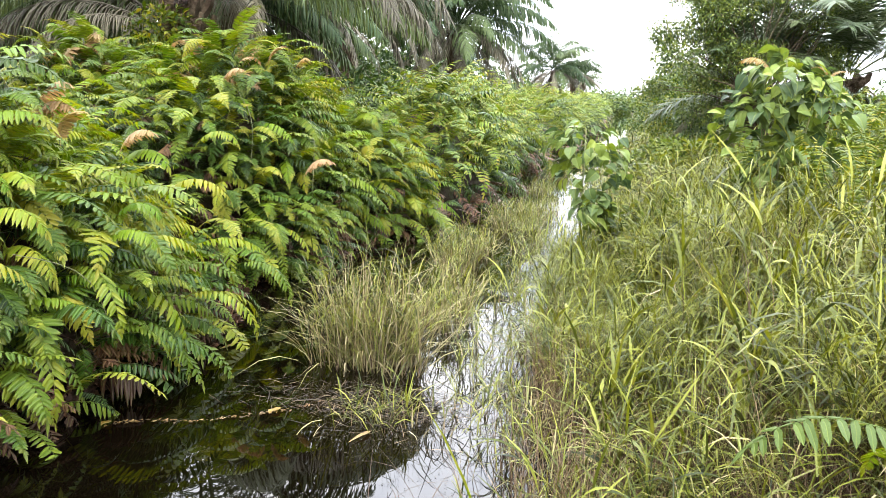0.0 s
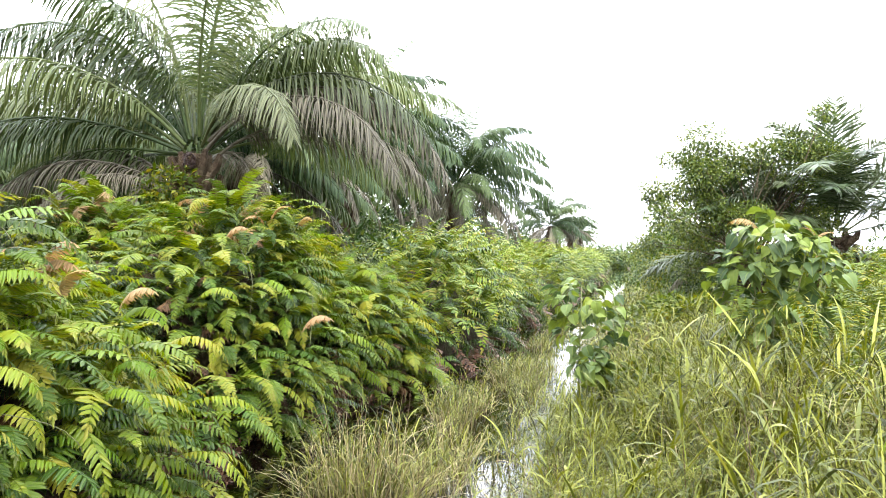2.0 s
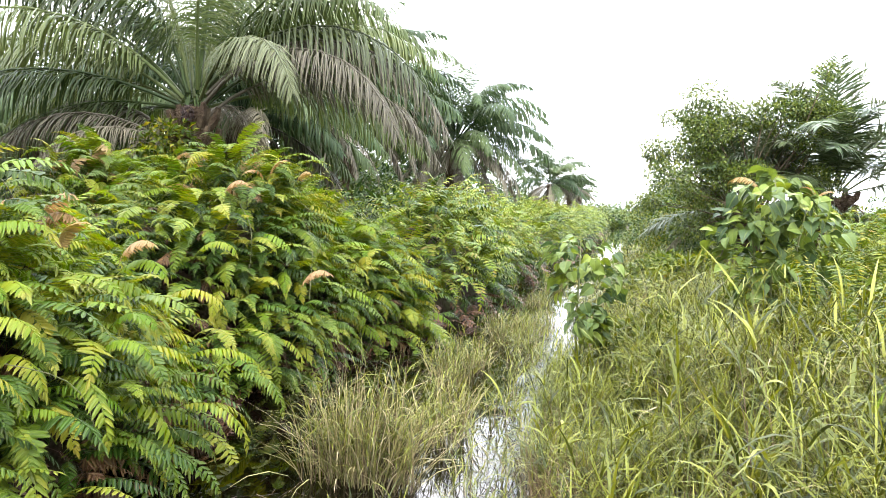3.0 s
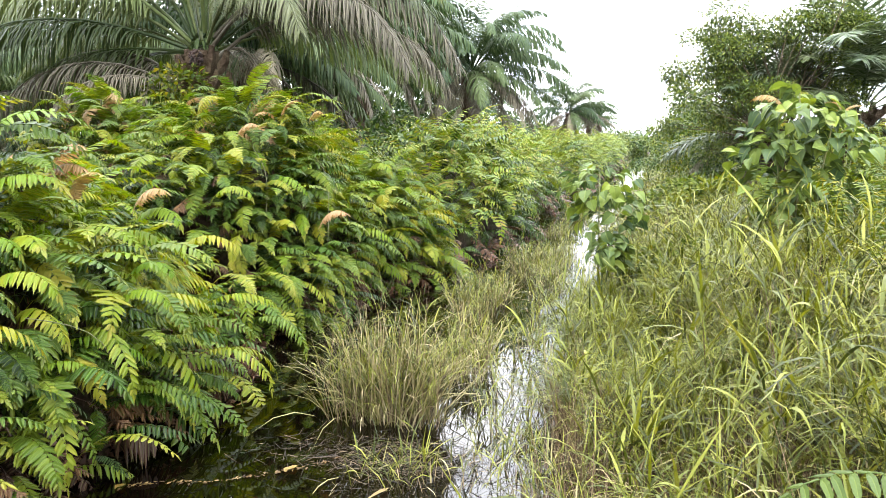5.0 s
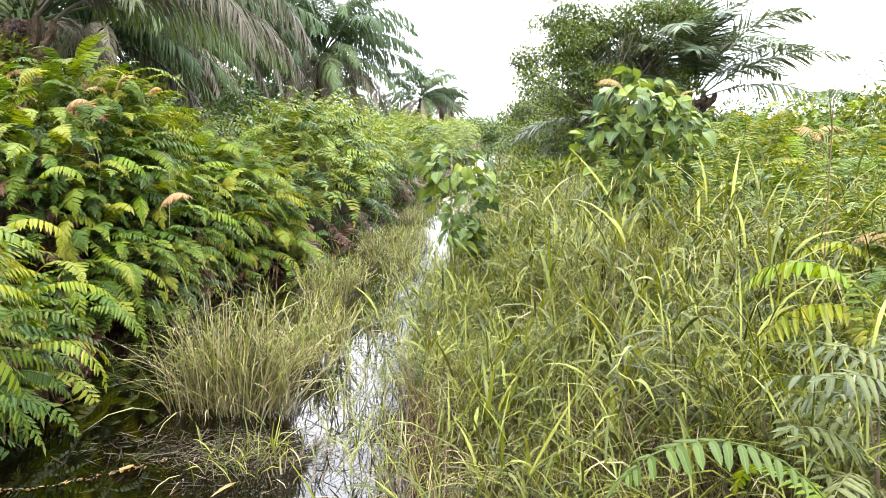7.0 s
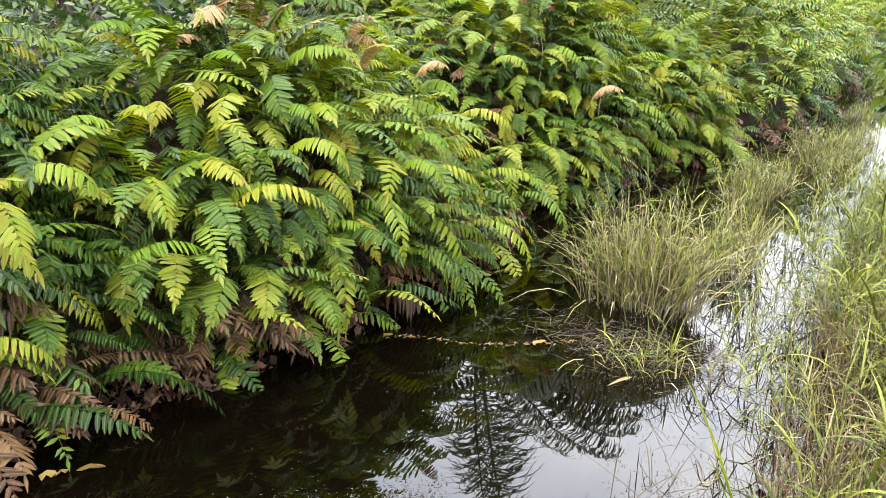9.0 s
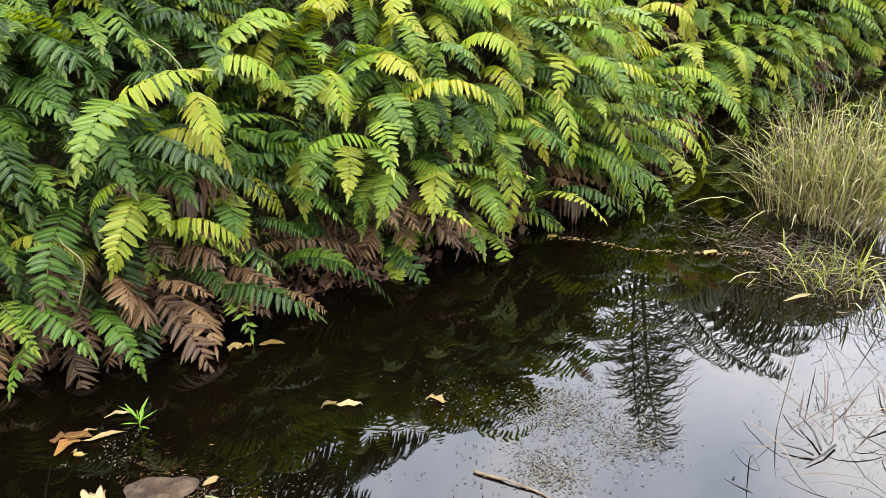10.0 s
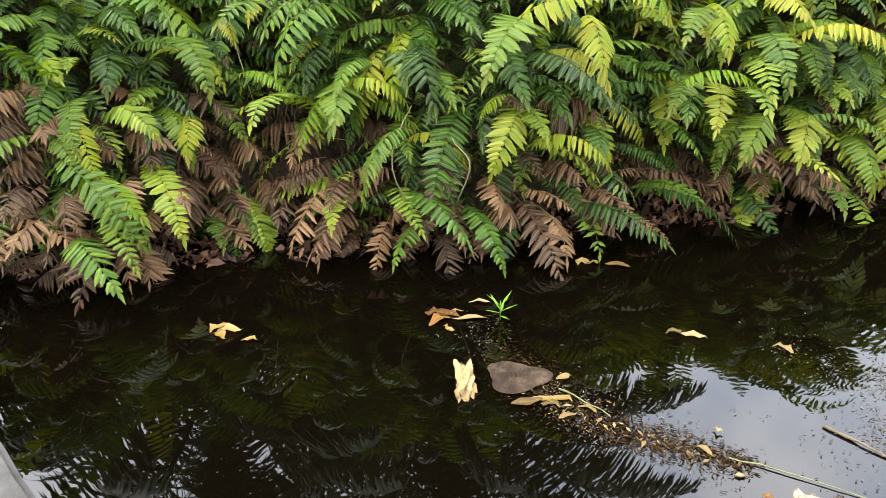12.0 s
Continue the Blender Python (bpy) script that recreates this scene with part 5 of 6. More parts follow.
single_fern(2.0, 4.2, [(F_YOUNG, 3, (1.95, 4.1, 1.25), 95, 0.7), (F_MID, 3, (2.0, 4.0, 1.2), 140, 0.7), (F_YOUNG, 2, (2.0, 4.1, 1.1), 60, 0.65), (F_ORANGE, 1, (2.1, 4.2, 1.3), 120, 0.55)], "yellow-green fern arching out of the bank thicket")
single_fern(1.5, 7.75, [(F_ORANGE, 1, (1.32, 7.6, 2.22), 75, 0.55), (F_ORANGE, 0, (1.6, 7.6, 2.22), -70, 0.5), (F_ORANGE, 2, (1.75, 7.6, 2.1), -85, 0.5)], "young fern with copper frond tips behind a shrub")
M_LANCE = leaf_mat("grey_green_leaf", [(0.0, (0.06, 0.09, 0.035)), (0.5, (0.13, 0.17, 0.055)), (1.0, (0.22, 0.25, 0.08))], rough=0.45, trans=0.25)
LANCE = [fern_frond("spray", M_LANCE, f"lance{i}", 0.34, 50 - 25 * i, 55, 7, 0.085, 0.0125, 0.5, fold=0.25) for i in range(3)]
rngw = random.Random(15)
weed = thing("weed_shrub", Matrix.Translation((1.36, 2.5, 0.20)), "grey-green weed with paired lance leaves on brown stems", "shrub")
for k in range(34):
    a, r, z = rngw.uniform(0, 6.28), rngw.uniform(0.02, 0.30), rngw.uniform(0.25, 1.02)
    part("spray", LANCE[k % 3], weed, Matrix.LocRotScale(Vector((r * math.cos(a), r * math.sin(a), z)), Euler((radians(rngw.uniform(-12, 12)), radians(rngw.uniform(-20, 20)), a - 1.57 + rngw.uniform(-0.6, 0.6))), (rngw.uniform(0.7, 1.05),) * 3))
bw = Build()
for k in range(6):
    a = 1.05 * k
    bw.tube([(0.03 * math.cos(a), 0.03 * math.sin(a), -0.2), (0.12 * math.cos(a), 0.12 * math.sin(a), 0.5), (0.2 * math.cos(a + 0.3), 0.2 * math.sin(a + 0.3), 1.05)], [0.006, 0.005, 0.003], 5)
part("stem", bw.mesh("stem", M_BARK), weed, label="thin brown woody stems")


WEED_SPRAYS = [fern_frond("spray", M_WEED, f"weed{i}", 0.36, 78 - 14 * i, 30 + 20 * i, 10, 0.075, 0.0105, 0.35, bare=0.1, low=True) for i in range(5)]


def weed_stands():
    """Leafy weeds that scramble through the bank grass, each stand a plant of its own."""
    rng = random.Random(16)
    for k in range(46):
        y = rng.uniform(3.4, 9.5)
        x = rng.uniform(1.4, 1.8 + 0.42 * y)
        z0 = ground_z(x, y)
        top = (0.75 + 0.10 * y) * rng.uniform(0.8, 1.1)
        items = []
        for _ in range(48):
            a, r = rng.uniform(0, 6.283), 0.42 * math.sqrt(rng.random())
            z = top * rng.uniform(0.35, 1.0)
            sc = rng.uniform(0.6, 1.1)
            items.append((rng.choice(WEED_SPRAYS), Matrix.LocRotScale(Vector((r * math.cos(a), r * math.sin(a), z - 0.2)), Euler((rng.gauss(0, 0.25), rng.gauss(0, 0.25), rng.uniform(0, 6.283))), (sc, sc, sc))))
        w = thing("weed_stand", Matrix.Translation((x, y, z0)), "leafy bright green weeds with paired lance leaves among grass", "weeds", "weeds on the ditch bank")
        tagged(part("foliage", merged("foliage", items), w), kind="stuff")
        b = Build()
        for _ in range(7):
            a, r = rng.uniform(0, 6.283), 0.35 * math.sqrt(rng.random())
            b.tube([(r * 0.4 * math.cos(a), r * 0.4 * math.sin(a), -0.08), (r * 0.8 * math.cos(a), r * 0.8 * math.sin(a), top * 0.5), (r * math.cos(a), r * math.sin(a), top * 0.82)], [0.0035, 0.003, 0.0015], 4)
        tagged(part("stem", b.mesh("stem", M_STEM), w), kind="stuff")


weed_stands()


def footbridge():
    """Worn grey beam at the edge of the crossing."""
    bm = bmesh.new()
    bmesh.ops.create_cube(bm, size=1.0)
    bmesh.ops.scale(bm, vec=(5.6, 0.9, 0.14), verts=bm.verts)
    bmesh.ops.subdivide_edges(bm, edges=[e for e in bm.edges if abs((e.verts[0].co - e.verts[1].co).x) > 1], cuts=30)
    bmesh.ops.bevel(bm, geom=[e for e in bm.edges if e.calc_face_angle(0) > 1], offset=0.02, segments=2, affect="EDGES")
    for v in bm.verts:
        v.co += Vector((0, 0.018, 0.012)) * noise.noise(v.co * 2.3) + Vector((0, 0.006, 0.006)) * noise.noise(v.co * 11)
    me = bpy.data.meshes.new("deck")
    bm.to_mesh(me)
    bm.free()
    me.materials.append(solid_mat("weathered_grey", [(0.3, (0.035, 0.033, 0.030)), (0.7, (0.075, 0.072, 0.066))], rough=0.85, scale=5, bump=0.6))
    b = thing("footbridge", pose(-1.95, -1.15, 0.38, 0, 0, 17.5), "weathered grey footbridge slab across the ditch", "bridge")
    part("deck", me, b)


footbridge()


# ---------------------------------------------------------------- single bright fronds of the hedge
HEROES = [(F_ORANGE, 1, -3.25, 4.7, 1.86, -95, 0.85), (F_ORANGE, 2, -2.95, 4.5, 1.66, -100, 0.8), (F_ORANGE, 1, -2.8, 4.9, 1.6, -85, 0.7), (F_ORANGE, 2, -3.3, 8.5, 2.2, -80, 0.7), (F_ORANGE, 1, -3.1, 8.8, 2.15, -110, 0.6), (F_ORANGE, 0, -3.5, 8.2, 2.2, -60, 0.6),
          (F_YOUNG, 2, -2.72, 5.3, 1.15, -100, 0.85), (F_MID, 2, -2.68, 5.7, 0.85, -110, 0.8), (F_MID, 1, -2.62, 5.55, 0.60, -95, 0.85), (F_YOUNG, 1, -2.75, 5.1, 0.8, -70, 0.8), (F_YOUNG, 3, -2.9, 5.0, 1.45, -90, 0.9), (F_MID, 1, -2.7, 4.9, 0.5, -80, 0.9),
          (F_YOUNG, 3, -3.66, 2.10, 1.08, -45, 1.05), (F_YOUNG, 2, -3.52, 2.10, 1.02, -125, 1.0), (F_YOUNG, 1, -3.80, 1.90, 1.10, -70, 0.6), (F_YOUNG, 2, -3.14, 2.85, 1.14, -130, 0.95),
          (F_YOUNG, 3, -2.92, 3.15, 1.02, -40, 0.8), (F_YOUNG, 2, -3.0, 2.95, 1.0, -60, 0.7), (F_MID, 1, -3.55, 1.13, 0.66, -135, 0.8), (F_YOUNG, 2, -3.3, 1.65, 0.55, -70, 0.75),
          (F_YOUNG, 2, -3.8, 0.8, 0.82, -60, 0.7), (F_YOUNG, 2, -3.15, 2.40, 0.78, -45, 0.75), (F_MID, 2, -2.9, 2.95, 0.56, -45, 0.8), (F_YOUNG, 3, -2.55, 4.25, 1.05, -80, 0.8),
          (F_YOUNG, 3, -3.05, 3.7, 1.42, -80, 0.75), (F_YOUNG, 3, -2.85, 3.55, 1.22, -75, 0.95), (F_YOUNG, 3, -2.65, 4.55, 1.18, -85, 0.75), (F_MID, 3, -2.95, 3.2, 1.22, -75, 1.0),
          (F_ORANGE, 1, -2.5, 7.5, 1.1, -90, 0.8), (F_ORANGE, 2, -3.6, 4.3, 1.86, -80, 0.95), (F_ORANGE, 1, -3.3, 4.6, 1.70, -85, 1.0), (F_ORANGE, 1, -3.65, 8.1, 1.98, -90, 0.7), (F_ORANGE, 0, -3.5, 8.5, 1.95, -60, 0.65),
          (F_YOUNG, 3, -3.5, 7.2, 1.35, -80, 0.9), (F_MID, 3, -3.0, 7.7, 1.35, -80, 1.0), (F_YOUNG, 2, -2.75, 3.05, 1.08, -70, 0.9), (F_YOUNG, 2, -2.6, 4.45, 0.98, -75, 0.9),
          (F_YOUNG, 1, -4.2, 0.4, 0.85, -60, 0.55), (F_YOUNG, 1, -3.95, 0.9, 0.70, -60, 0.65), (F_YOUNG, 2, -3.65, 1.12, 0.55, -70, 0.6), (F_DEAD, 3, -3.25, 1.6, 0.35, -80, 0.8), (F_DEAD, 2, -2.85, 3.1, 0.32, -60, 0.8)]
hero = thing("fern", Matrix.Translation((-3.6, 3.0, 0.3)), "fern with large bright yellow-green and copper fronds", "fern", "ferns on the ditch bank")
for fam, i, x, y, z, az, size in HEROES:
    part("frond", fam[i], hero, Matrix.LocRotScale(Vector((x + 3.6 - 0.12 - (0.3 if y > 2.5 and z > 0.8 else 0.0), y - 3.0, z - (0.42 if 2.4 < y < 5.2 and z > 0.9 else 0.3))), Euler((radians(10), 0, radians(az))), (size * 0.88,) * 3))


# ---------------------------------------------------------------- litter, vines and floating debris
def litter(name, pts, tilt, size, mat, label, category, seed):
    """Loose dead leaflets lying on the bank or the water."""
    rng = np.random.default_rng(seed)
    p = np.array(pts)
    n = len(p)
    a = rng.uniform(0, 6.283, n)
    d = np.stack([np.cos(a), np.sin(a), rng.normal(0, tilt, n)], 1)
    d /= np.linalg.norm(d, axis=1)[:, None]
    w = np.stack([-np.sin(a), np.cos(a), rng.normal(0, tilt, n)], 1)
    ln = size * rng.uniform(0.5, 1.3, n)[:, None]
    wd = ln * rng.uniform(0.12, 0.24, n)[:, None]
    up = np.array([0, 0, 1.0]) * ln * 0.08 * (1 if tilt else 0.2)
    v = np.stack([p, p + d * ln * 0.4 - w * wd + up, p + d * ln * 0.45, p + d * ln * 0.4 + w * wd + up, p + d * ln], 1).reshape(-1, 3)
    k = np.arange(n)[:, None] * 5
    f = np.concatenate([k + [[0, 2, 1]], k + [[0, 3, 2]], k + [[1, 2, 4]], k + [[2, 3, 4]]])
    return tagged(new(name, mesh_of(name, v, f, mat)), label, category, kind="stuff")


M_LITTER = leaf_mat("leaf_litter", [(0.0, (0.03, 0.015, 0.008)), (0.5, (0.085, 0.040, 0.020)), (1.0, (0.23, 0.122, 0.062))], rough=0.75, trans=0.08, by="island")
M_FLOAT = leaf_mat("floating_leaf", [(0.0, (0.05, 0.028, 0.010)), (0.5, (0.14, 0.085, 0.025)), (0.85, (0.23, 0.15, 0.05)), (1.0, (0.38, 0.28, 0.13))], rough=0.55, trans=0.1, by="island")
M_SCUM = leaf_mat("water_film", [(0.0, (0.020, 0.018, 0.012)), (0.5, (0.07, 0.064, 0.045)), (1.0, (0.16, 0.15, 0.11))], rough=0.9, trans=0.05, by="island", spec=0.05)
lr = random.Random(71)
pts = []
while len(pts) < 9500:
    y = lr.uniform(-2.2, 12.0)
    x = hedge_edge(y) + 0.12 - abs(lr.gauss(0, 0.45))
    if noise.noise(Vector((y * 1.6, 0, 4))) > -0.25:
        pts.append(Vector((x, y, max(0.008, ground_z(x, y) + lr.uniform(0.0, 0.16)))))
litter("leaf_litter", pts, 1.0, 0.085, M_LITTER, "brown dead fern leaflets heaped along the foot of the bank", "leaf litter", 71)


def vines():
    rng = random.Random(72)
    for i in range(14):
        m, phi, q = MOUNDS[1 + i % 4], rng.uniform(-0.9, 0.7), rng.uniform(0.3, 1.2)
        p0, n0 = mound_skin(m, phi, q)
        p1, n1 = mound_skin(m, phi + rng.uniform(-0.3, 0.4), max(0.08, q - rng.uniform(0.15, 0.5)))
        b = Build()
        path = []
        for k in range(9):
            s = k / 8
            path.append(p0.lerp(p1, s) + n0 * (0.16 + 0.14 * math.sin(math.pi * s)) + Vector((0, 0.05 * math.sin(5 * s + i), 0.05 * math.sin(3.3 * s + i))))
        b.tube(path, [0.0035] * 9, 4)
        ob = new("vine", b.mesh("vine", M_VINE))
        tagged(ob, "thin pale green vine stem trailing over the ferns", "vine", "vines over the ferns")


M_VINE = solid_mat("vine", [(0.3, (0.07, 0.085, 0.025)), (0.7, (0.15, 0.14, 0.06))], rough=0.6)
vines()


def float_leaf(x, y, length, width, az, mat_, label):
    """One curled leaf that floats on the water."""
    b = Build()
    rng = random.Random(f"{x}{y}")
    pp, hh = [], []
    for s, w in ((0, 0.2), (0.2, 0.8), (0.45, 1.0), (0.7, 0.8), (0.9, 0.4), (1.0, 0.0)):
        pp.append(Vector((rng.uniform(-0.35, 0.35) * width, (s - 0.5) * length * 0.85, 0.006 + 0.012 * abs(math.sin(3 * s)))))
        hh.append(width * 0.42 * w * rng.uniform(0.45, 1.5) if w else 0.0)
    b.strip(pp, [Vector((1, 0, 0))] * 6, hh, 0.12, [UP] * 6)
    ob = new("floating_leaf", b.mesh("floating_leaf", mat_))
    ob.matrix_basis = pose(x, y, 0.0, 0, 0, az)
    return tagged(ob, label, "leaf", "leaves floating on the ditch")


M_LEAF_Y = leaf_mat("yellow_leaf", [(0.0, (0.15, 0.085, 0.018)), (0.5, (0.27, 0.175, 0.035)), (1.0, (0.38, 0.27, 0.10))], rough=0.5, trans=0.1)
M_LEAF_P = leaf_mat("pale_leaf", [(0.0, (0.11, 0.07, 0.026)), (0.5, (0.24, 0.165, 0.068)), (1.0, (0.38, 0.29, 0.145))], rough=0.7, trans=0.1, spec=0.1, noise_scale=40.0)
M_LEAF_O = leaf_mat("rust_leaf", [(0.0, (0.05, 0.020, 0.006)), (0.5, (0.12, 0.048, 0.012)), (1.0, (0.22, 0.10, 0.026))], rough=0.6, trans=0.1, spec=0.1, noise_scale=40.0)
M_LEAF_T = leaf_mat("tan_leaf", [(0.0, (0.06, 0.036, 0.014)), (0.5, (0.15, 0.092, 0.035)), (1.0, (0.26, 0.175, 0.075))], rough=0.7, trans=0.1, spec=0.1, noise_scale=40.0)
for x, y, l, w, az, m in ((-2.99, 1.16, 0.13, 0.035, 70, M_LEAF_P), (-2.89, 1.05, 0.20, 0.03, 75, M_LEAF_P), (-2.97, 1.0, 0.14, 0.03, 110, M_LEAF_Y), (-2.86, 0.93, 0.08, 0.05, 20, M_LEAF_Y), (-3.09, 1.81, 0.09, 0.07, 60, M_LEAF_Y), (-2.99, 1.96, 0.15, 0.05, 50, M_LEAF_Y), (-3.06, 1.86, 0.08, 0.04, 70, M_LEAF_Y),
                          (-3.30, 0.04, 0.14, 0.05, 80, M_LEAF_Y), (-3.18, 0.10, 0.09, 0.03, 60, M_LEAF_Y), (-3.34, 0.0, 0.12, 0.06, 130, M_LEAF_Y), (-3.99, -0.48, 0.12, 0.06, 70, M_LEAF_P), (-3.95, -0.4, 0.08, 0.04, 20, M_LEAF_Y), (-2.32, 1.88, 0.14, 0.04, 40, M_LEAF_P), (-2.38, 1.82, 0.10, 0.03, 80, M_LEAF_P), (-2.07, 2.16, 0.11, 0.05, 10, M_LEAF_P),
                          (-2.23, 1.08, 0.20, 0.06, 55, M_LEAF_Y), (-2.12, 1.18, 0.09, 0.04, 20, M_LEAF_P), (-2.33, 1.2, 0.08, 0.04, 90, M_LEAF_P), (-2.74, 3.93, 0.09, 0.04, 60, M_LEAF_Y), (-1.28, 4.15, 0.24, 0.04, 80, M_LEAF_P), (-1.9, 4.38, 0.13, 0.04, 80, M_LEAF_Y), (-2.72, 5.5, 0.28, 0.035, 75, M_LEAF_Y), (-1.46, 1.46, 0.045, 0.03, 10, M_LEAF_O), (-1.79, 1.54, 0.05, 0.03, 30, M_LEAF_P), (-2.97, 0.97, 0.16, 0.05, 20, M_LEAF_O), (-2.94, 0.92, 0.14, 0.06, 120, M_LEAF_O), (-3.0, 0.93, 0.12, 0.05, 80, M_LEAF_O), (-2.25, 1.0, 0.19, 0.05, 60, M_LEAF_T), (-2.2, 1.06, 0.10, 0.035, 30, M_LEAF_P), (-2.12, 1.08, 0.09, 0.03, 100, M_LEAF_T), (-1.73, 1.42, 0.09, 0.025, 10, M_LEAF_P), (-3.27, -0.02, 0.10, 0.05, 20, M_LEAF_Y)):
    float_leaf(x, y, l, w, az * 0.6 - 70, m, {M_LEAF_P: "pale yellow dead leaf floating on black water", M_LEAF_Y: "yellow-brown dead leaf floating on black water", M_LEAF_O: "rust-orange rotting leaf sunk at the water surface", M_LEAF_T: "tan dead leaf piece lying on floating debris"}[m])


def lump(name, x, y, size, az, mat_, label, category, seed, flat=1.0):
    bm = bmesh.new()
    bmesh.ops.create_icosphere(bm, subdivisions=4, radius=0.5)
    for v in bm.verts:
        c = v.co
        c.x, c.y, c.z = (math.copysign(abs(2 * k) ** 0.7 / 2, k) for k in c)
        c += c.normalized() * (0.5 * noise.noise(c * 2.6 + Vector((seed, 0, 0))) + 0.28 * noise.noise(c * 7.5) + 0.12 * noise.noise(c * 17))
        c.x, c.y, c.z = c.x * size[0], c.y * size[1], c.z * size[2]
    me = bpy.data.meshes.new(name)
    bm.to_mesh(me)
    bm.free()
    me.materials.append(mat_)
    for p in me.polygons:
        p.use_smooth = True
    ob = new(name, me)
    ob.matrix_basis = pose(x, y, size[2] * 0.25, 0, 0, az)
    return tagged(ob, label, category)


lump("pith_chunk", -2.48, 0.82, (0.075, 0.18, 0.05), 62, solid_mat("pale_pith", [(0.3, (0.20, 0.13, 0.045)), (0.6, (0.28, 0.20, 0.085))], rough=0.8, scale=14, bump=1.0, dist=0.02), "pale yellow chunk of rotten palm pith afloat", "debris", 3.0)
def crumpled(name, x, y, sx, sy, az, mat_, label, category):
    """A limp crumpled sheet: folds run from the stalk, and the rim is ragged."""
    n, vs, fs = 26, [], []
    for j in range(n + 1):
        for i in range(n + 1):
            u, v_ = i / n * 2 - 1, j / n * 2 - 1
            a, r = math.atan2(v_, u), max(abs(u), abs(v_))
            k = r * (0.85 + 0.14 * math.sin(3 * a + 1) + 0.10 * noise.noise(Vector((2 * math.cos(a), 2 * math.sin(a), 3))))
            fold = abs(noise.noise(Vector((u * 1.1 + 0.5 * v_, v_ * 5.5, 1.0)))) * 0.10 + abs(noise.noise(Vector((u * 5, v_ * 9, 5)))) * 0.03
            vs.append((math.cos(a) * k * sx, math.sin(a) * k * sy, 0.004 + fold * (1.05 - r)))
    for j in range(n):
        for i in range(n):
            p = j * (n + 1) + i
            fs.append((p, p + 1, p + n + 2, p + n + 1))
    ob = new(name, mesh_of(name, vs, fs, mat_))
    ob.matrix_basis = pose(x, y, 0, 0, 0, az)
    return tagged(ob, label, category)


crumpled("rotten_leaf", -2.42, 1.03, 0.15, 0.12, 60, solid_mat("rotten_leaf", [(0.3, (0.010, 0.006, 0.004)), (0.5, (0.030, 0.019, 0.011)), (0.75, (0.085, 0.058, 0.036))], rough=0.85, scale=14, bump=1.0, dist=0.02, fine=30), "crumpled grey-brown rotten leaf floating on the water", "leaf")
lump("dark_clod", -1.30, 1.62, (0.085, 0.085, 0.05), 30, M_TRUNK, "small dark clod of rotten wood on the water", "debris", 5.0)
lump("bark_flake", -1.38, 1.56, (0.085, 0.075, 0.025), 15, solid_mat("cream_bark", [(0.3, (0.16, 0.12, 0.075)), (0.7, (0.34, 0.27, 0.18))], rough=0.8, scale=16, bump=1.0, dist=0.01), "cream-coloured torn flake of bark on the water", "debris", 8.0)

# green sprig
sp = thing("sprig", pose(-2.83, 1.18, 0.0), "small bright green seedling sprouting from floating litter", "plant")
b = Build()
for k in range(9):
    a = 2.4 * k
    d = Vector((math.cos(a), math.sin(a), 0.35 + 0.08 * k)).normalized()
    w = d.cross(UP).normalized()
    o = UP * (0.02 + 0.008 * k)
    b.strip([o, o + d * 0.045, o + d * 0.095], [w] * 3, [0.002, 0.007, 0.0], 0.2, [UP] * 3)
b.tube([(0, 0, -0.01), (0, 0, 0.1)], [0.003, 0.002], 4)
part("leaf_rosette", b.mesh("leaf_rosette", leaf_mat("sprig_green", [(0.0, (0.20, 0.42, 0.03)), (1.0, (0.36, 0.58, 0.05))], trans=0.3)), sp)


def stick(name, pts, r, mat_, label, category="twig"):
    b = Build()
    fine = []
    for p, q in zip(pts[:-1], pts[1:]):
        for k in range(5):
            w = Vector(p).lerp(Vector(q), k / 5)
            fine.append(w + Vector((0.02 * noise.noise(w * 9), 0.02 * noise.noise(w * 9 + Vector((5, 0, 0))), 0.004 * noise.noise(w * 14))))
    pts = fine
    b.tube(pts, [r * (1 - 0.5 * i / len(pts)) * (1 + 0.5 * noise.noise(pts[i] * 25)) for i in range(len(pts))], 5)
    return tagged(new(name, b.mesh(name, mat_)), label, category, "twigs on the water")


stick("twig", [(-1.67, 1.47, 0.006), (-1.54, 1.59, 0.008), (-1.38, 1.70, 0.006), (-1.23, 1.81, 0.006)], 0.0038, M_VINE, "thin pale stem floating on the water")
stick("twig", [(-2.26, 1.14, 0.012), (-2.13, 1.19, 0.014), (-2.0, 1.23, 0.010)], 0.004, M_VINE, "thin pale stem lying on the debris mat")
stick("stick", [(-0.40, 3.52, 0.03), (-0.32, 3.42, 0.05), (-0.24, 3.32, 0.03)], 0.022, M_BARK, "short brown stick lying among the sedges")
stick("twig", [(-1.64, 1.92, 0.005), (-1.5, 1.96, 0.008), (-1.29, 2.0, 0.004)], 0.007, M_BARK, "thin brown twig floating on the water")

# dark bent reed stems standing in the shallow water
rr = np.random.default_rng(73)
roots = np.array([(rr.uniform(-1.0, 0.2), rr.uniform(2.5, 4.6), -0.02) for _ in range(130)])
v, f = sprays(rr, roots, rr.uniform(0, 6.283, 130), rr.uniform(15, 80, 130), rr.uniform(20, 110, 130), rr.uniform(0.2, 0.55, 130), np.full(130, 0.0026), 5)
tagged(new("dead_reeds", mesh_of("dead_reeds", v, f, leaf_mat("dead_reed", [(0.0, (0.03, 0.022, 0.015)), (0.7, (0.10, 0.07, 0.045)), (1.0, (0.30, 0.22, 0.12))], rough=0.7, trans=0.05, by="island"))), "dark bent dead reed stems standing in shallow water", "reeds", kind="stuff")

